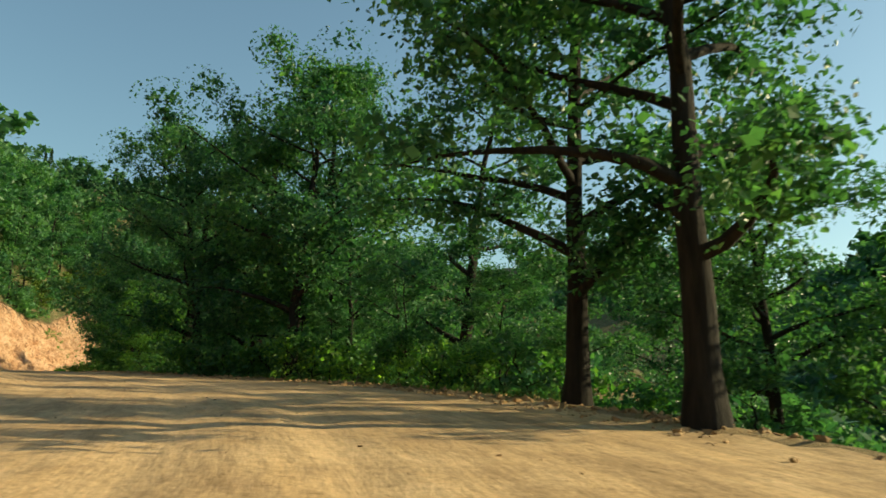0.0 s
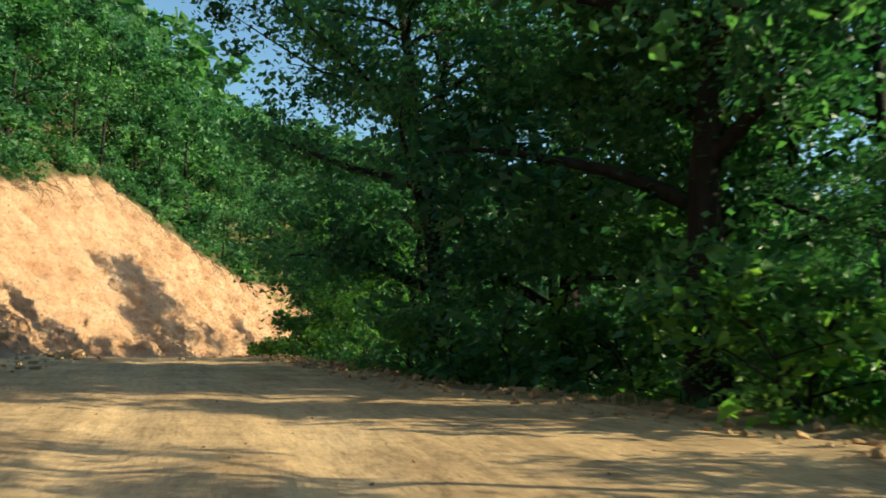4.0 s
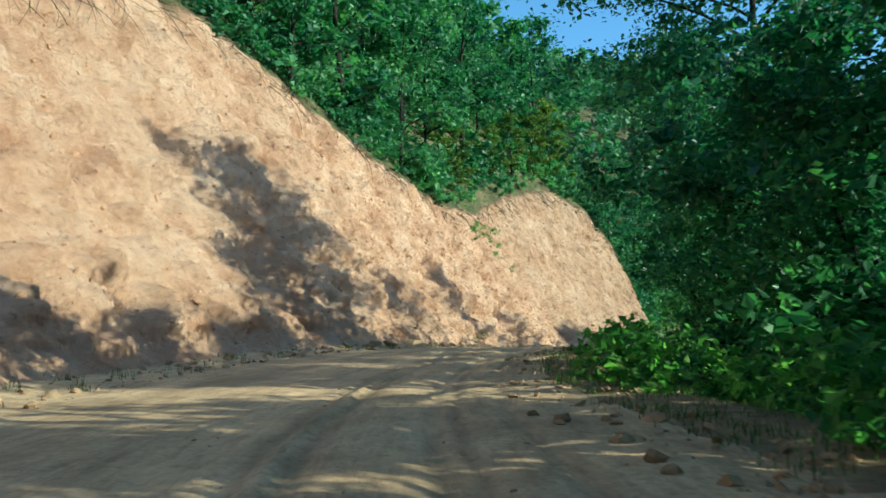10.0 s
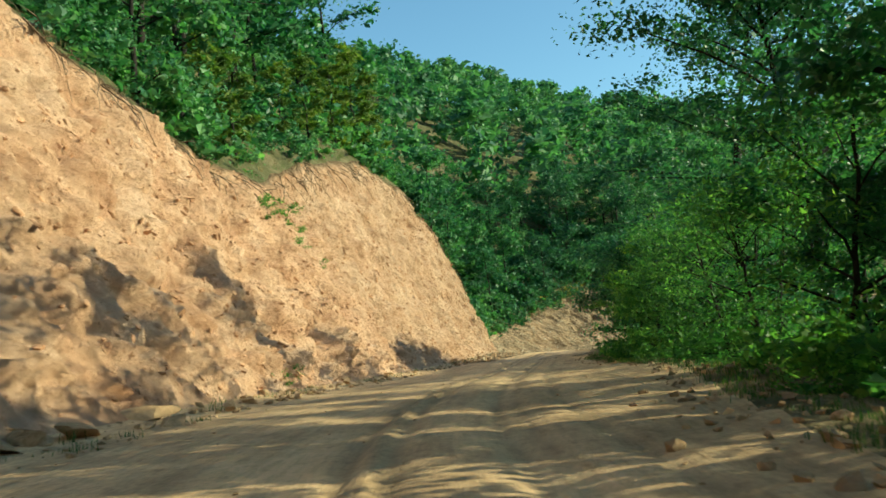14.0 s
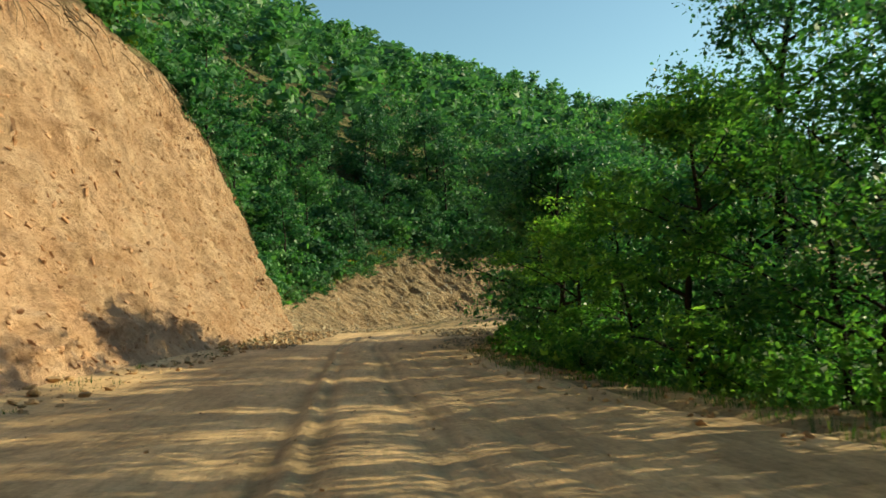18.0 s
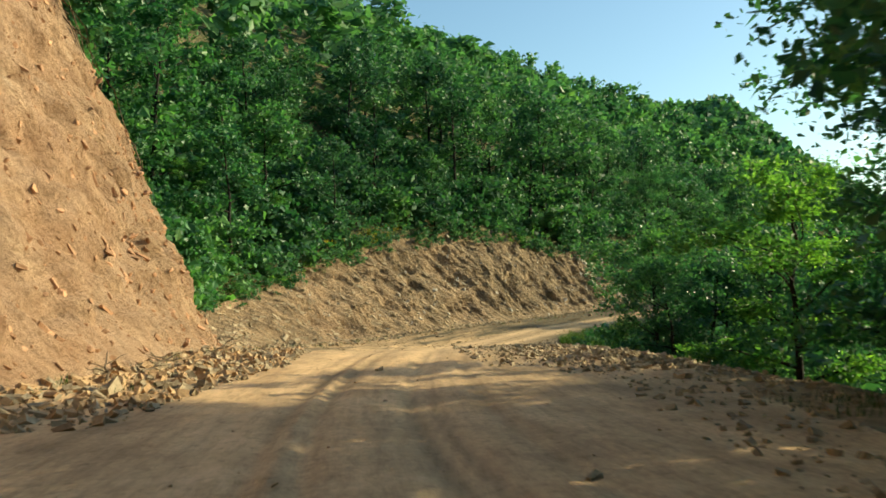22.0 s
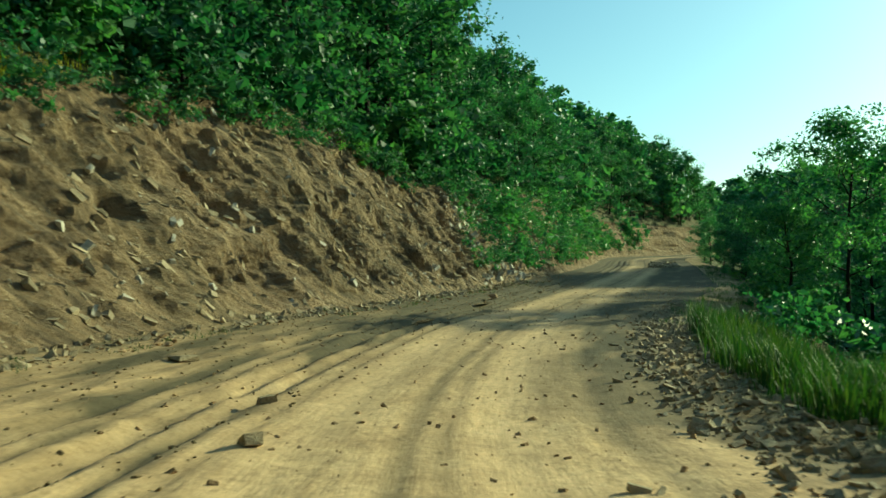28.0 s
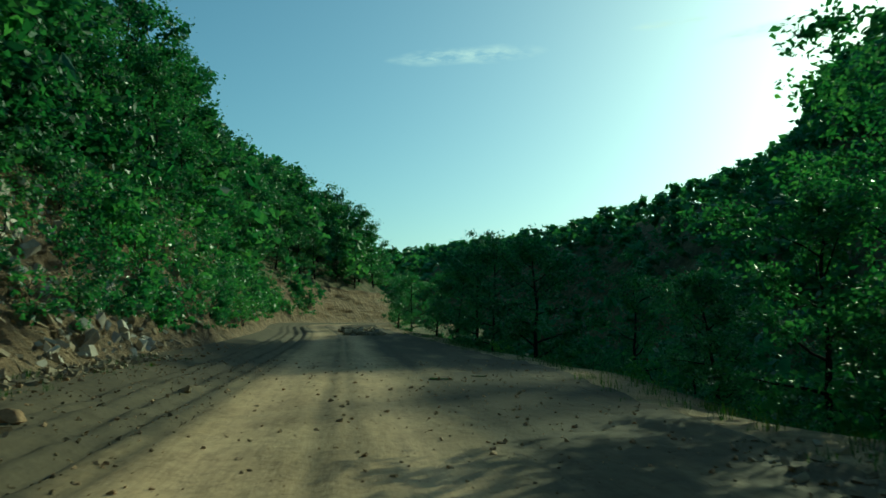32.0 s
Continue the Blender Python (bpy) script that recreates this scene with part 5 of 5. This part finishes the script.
def cloud(yaw, up, far, long, tall, tip):
    """A thin streak of cloud far off: a lens-shaped sheet, thickest along its middle."""
    a, e = radians(yaw), radians(up)
    centre = np.array([math.sin(a) * math.cos(e), math.cos(a) * math.cos(e), math.sin(e)]) * far + (-40, 200, 0)
    right, rise = np.array([math.cos(a), -math.sin(a), 0]), np.array([0, 0, 1.0])
    n, k = 40, 9
    f, g = np.meshgrid(np.linspace(-1, 1, n), np.linspace(-1, 1, k), indexing="ij")
    width = np.sqrt(np.clip(1 - f ** 2, 0, 1)) * (0.6 + 0.5 * fbm(f * 3 + yaw, 0 * f, 3, 9))
    p = centre + right * (f * long)[..., None] + rise * (g * width * tall + f * tip)[..., None]
    idx = np.arange(n * k).reshape(n, k)
    faces = np.stack([idx[:-1, :-1], idx[1:, :-1], idx[1:, 1:], idx[:-1, 1:]], axis=2).reshape(-1, 4)
    body = (1 - np.abs(g)) * (1 - f ** 2)
    return tagged(new("cloud", mesh_of("cloud", p.reshape(-1, 3), faces, MAT_CLOUD, True, {"body": body})), "thin white streak of cloud in the clear sky", "cloud", group="clouds", kind="structure")


for where in ((47.0, 19.0, 2600, 260, 38, 18), (67.0, 19.5, 2600, 180, 34, 22), (61.0, 20.5, 2600, 120, 20, 8)):
    cloud(*where)

# ---------------------------------------------------------------- mountains on the horizon
def mountains():
    m, nt, b = material("hazed_mountain", 1.0)
    # distance haze is painted into the blue-grey base colour
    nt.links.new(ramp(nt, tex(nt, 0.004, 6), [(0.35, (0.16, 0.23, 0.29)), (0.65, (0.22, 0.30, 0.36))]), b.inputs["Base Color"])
    a = np.radians(np.linspace(5, 85, 90))
    tall = 0.085 + 0.03 * (fbm(a * 6, 0 * a, 4, 21) - 0.4)
    rings = []
    for far, f in ((4800, -0.06), (5200, 0.35), (5600, 0.75), (6000, 1.0), (6600, 0.6)):
        wave = 1 + 0.2 * (fbm(a * 14, 0 * a + f * 3, 3, 25) - 0.5)
        rings.append(np.stack([np.sin(a) * far * wave - 40, np.cos(a) * far * wave + 200, tall * far * f], axis=1))
    p = np.stack(rings, axis=1)
    k = np.arange(p.shape[0] * p.shape[1]).reshape(p.shape[:2])
    faces = np.stack([k[:-1, :-1], k[1:, :-1], k[1:, 1:], k[:-1, 1:]], axis=2).reshape(-1, 4)
    return tagged(new("backdrop", mesh_of("backdrop", p.reshape(-1, 3), faces, m, True)), "mountains on the far horizon, haze painted into their blue-grey colour", "mountains", kind="structure")


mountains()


def far_ridge():
    """A wooded ridge closing the valley far ahead of the first bend."""
    a = np.radians(np.linspace(-4, 27, 60))
    crest = table(np.degrees(a), (-4, 0.165), (8, 0.168), (14, 0.168), (17, 0.17), (19, 0.14), (22, 0.09), (27, 0.05)) * (1 + 0.06 * (fbm(a * 22, 0 * a, 4, 91) - 0.5))
    rings = []
    for far, f in ((560, -0.05), (640, 0.35), (720, 0.65), (800, 0.86), (870, 0.97), (930, 1.0), (1050, 0.85)):
        rings.append(np.stack([np.sin(a) * far, np.cos(a) * far + 10, 1.5 + (crest * 930 - 11) * f], axis=1))
    p = np.stack(rings, axis=1)
    k = np.arange(p.shape[0] * p.shape[1]).reshape(p.shape[:2])
    faces = np.stack([k[:-1, :-1], k[1:, :-1], k[1:, 1:], k[:-1, 1:]], axis=2).reshape(-1, 4)
    none = np.zeros(p.shape[0] * p.shape[1])
    tagged(new("ground_ridge", mesh_of("ground_ridge", p.reshape(-1, 3), faces, MAT_GROUND, True, {"bare": none, "grassy": none})), "wooded ridge closing the far end of the valley", "ground", kind="structure")
    r = np.random.default_rng(5)
    patterns = [far_tree(r, 60, 2.0) for _ in range(5)]
    pieces = []
    for n in range(1100):
        i, j = r.uniform(18, 58), r.uniform(1.5, 5.3)
        i0, j0 = int(i), int(j)
        q = p[i0, j0] * (1 - i + i0) + p[i0 + 1, j0] * (i - i0) + (p[i0, j0 + 1] - p[i0, j0]) * (j - j0)
        vs, fs = patterns[n % 5]
        pieces.append((vs * r.uniform(1.2, 1.9) + q - (0, 0, 2), fs))
    tagged(new("ridge_woods", mesh_of("ridge_woods", *join(pieces), MAT_FAR)), "woods covering the far ridge", "woods", kind="stuff")


far_ridge()

# ---------------------------------------------------------------- puddles and wet ruts
def water_material():
    m, nt, b = material("puddle_water", 0.06)
    b.inputs["Base Color"].default_value = (0.12, 0.095, 0.06, 1)
    b.inputs["Specular IOR Level"].default_value = 0.8
    nt.links.new(ramp(nt, tex(nt, 4.0, 3), [(0.4, (0.03, 0.03, 0.03)), (0.7, (0.16, 0.16, 0.16))]), b.inputs["Roughness"])
    return m


MAT_WATER = water_material()


def puddle(s, u, long, wide):
    ang = np.linspace(0, 2 * math.pi, 28, endpoint=False)
    wob = 0.7 + 0.6 * fbm(np.cos(ang) * 1.3 + s, np.sin(ang) * 1.3, 3, 6)
    ss, uu = s + np.cos(ang) * long * wob, u + np.sin(ang) * wide * wob
    x, y = plan(ss, uu)
    z = np.full(28, float(np.max(height(ss, uu))) - 0.012)
    c = spot(s, u)
    me = mesh_of("puddle", np.r_[[(c.x, c.y, z[0])], np.c_[x, y, z]], np.array([(0, 1 + k, 1 + (k + 1) % 28) for k in range(28)]), MAT_WATER)
    return tagged(new("puddle", me), "shallow muddy puddle in a rut of the dirt road", "puddle", group="puddles")


for s, u, long, wide in ((252.1, -2.8, 0.7, 0.3), (253.4, -4.0, 0.6, 0.25), (237.2, 3.8, 1.3, 0.22), (226.5, 3.2, 1.1, 0.16), (241, 4.4, 1.0, 0.25), (233, 4.6, 1.2, 0.18)):
    puddle(s, u, long, wide)
lay(242.4, 4.6, 0.26, True, "pale yellow lump lying beside the ruts")
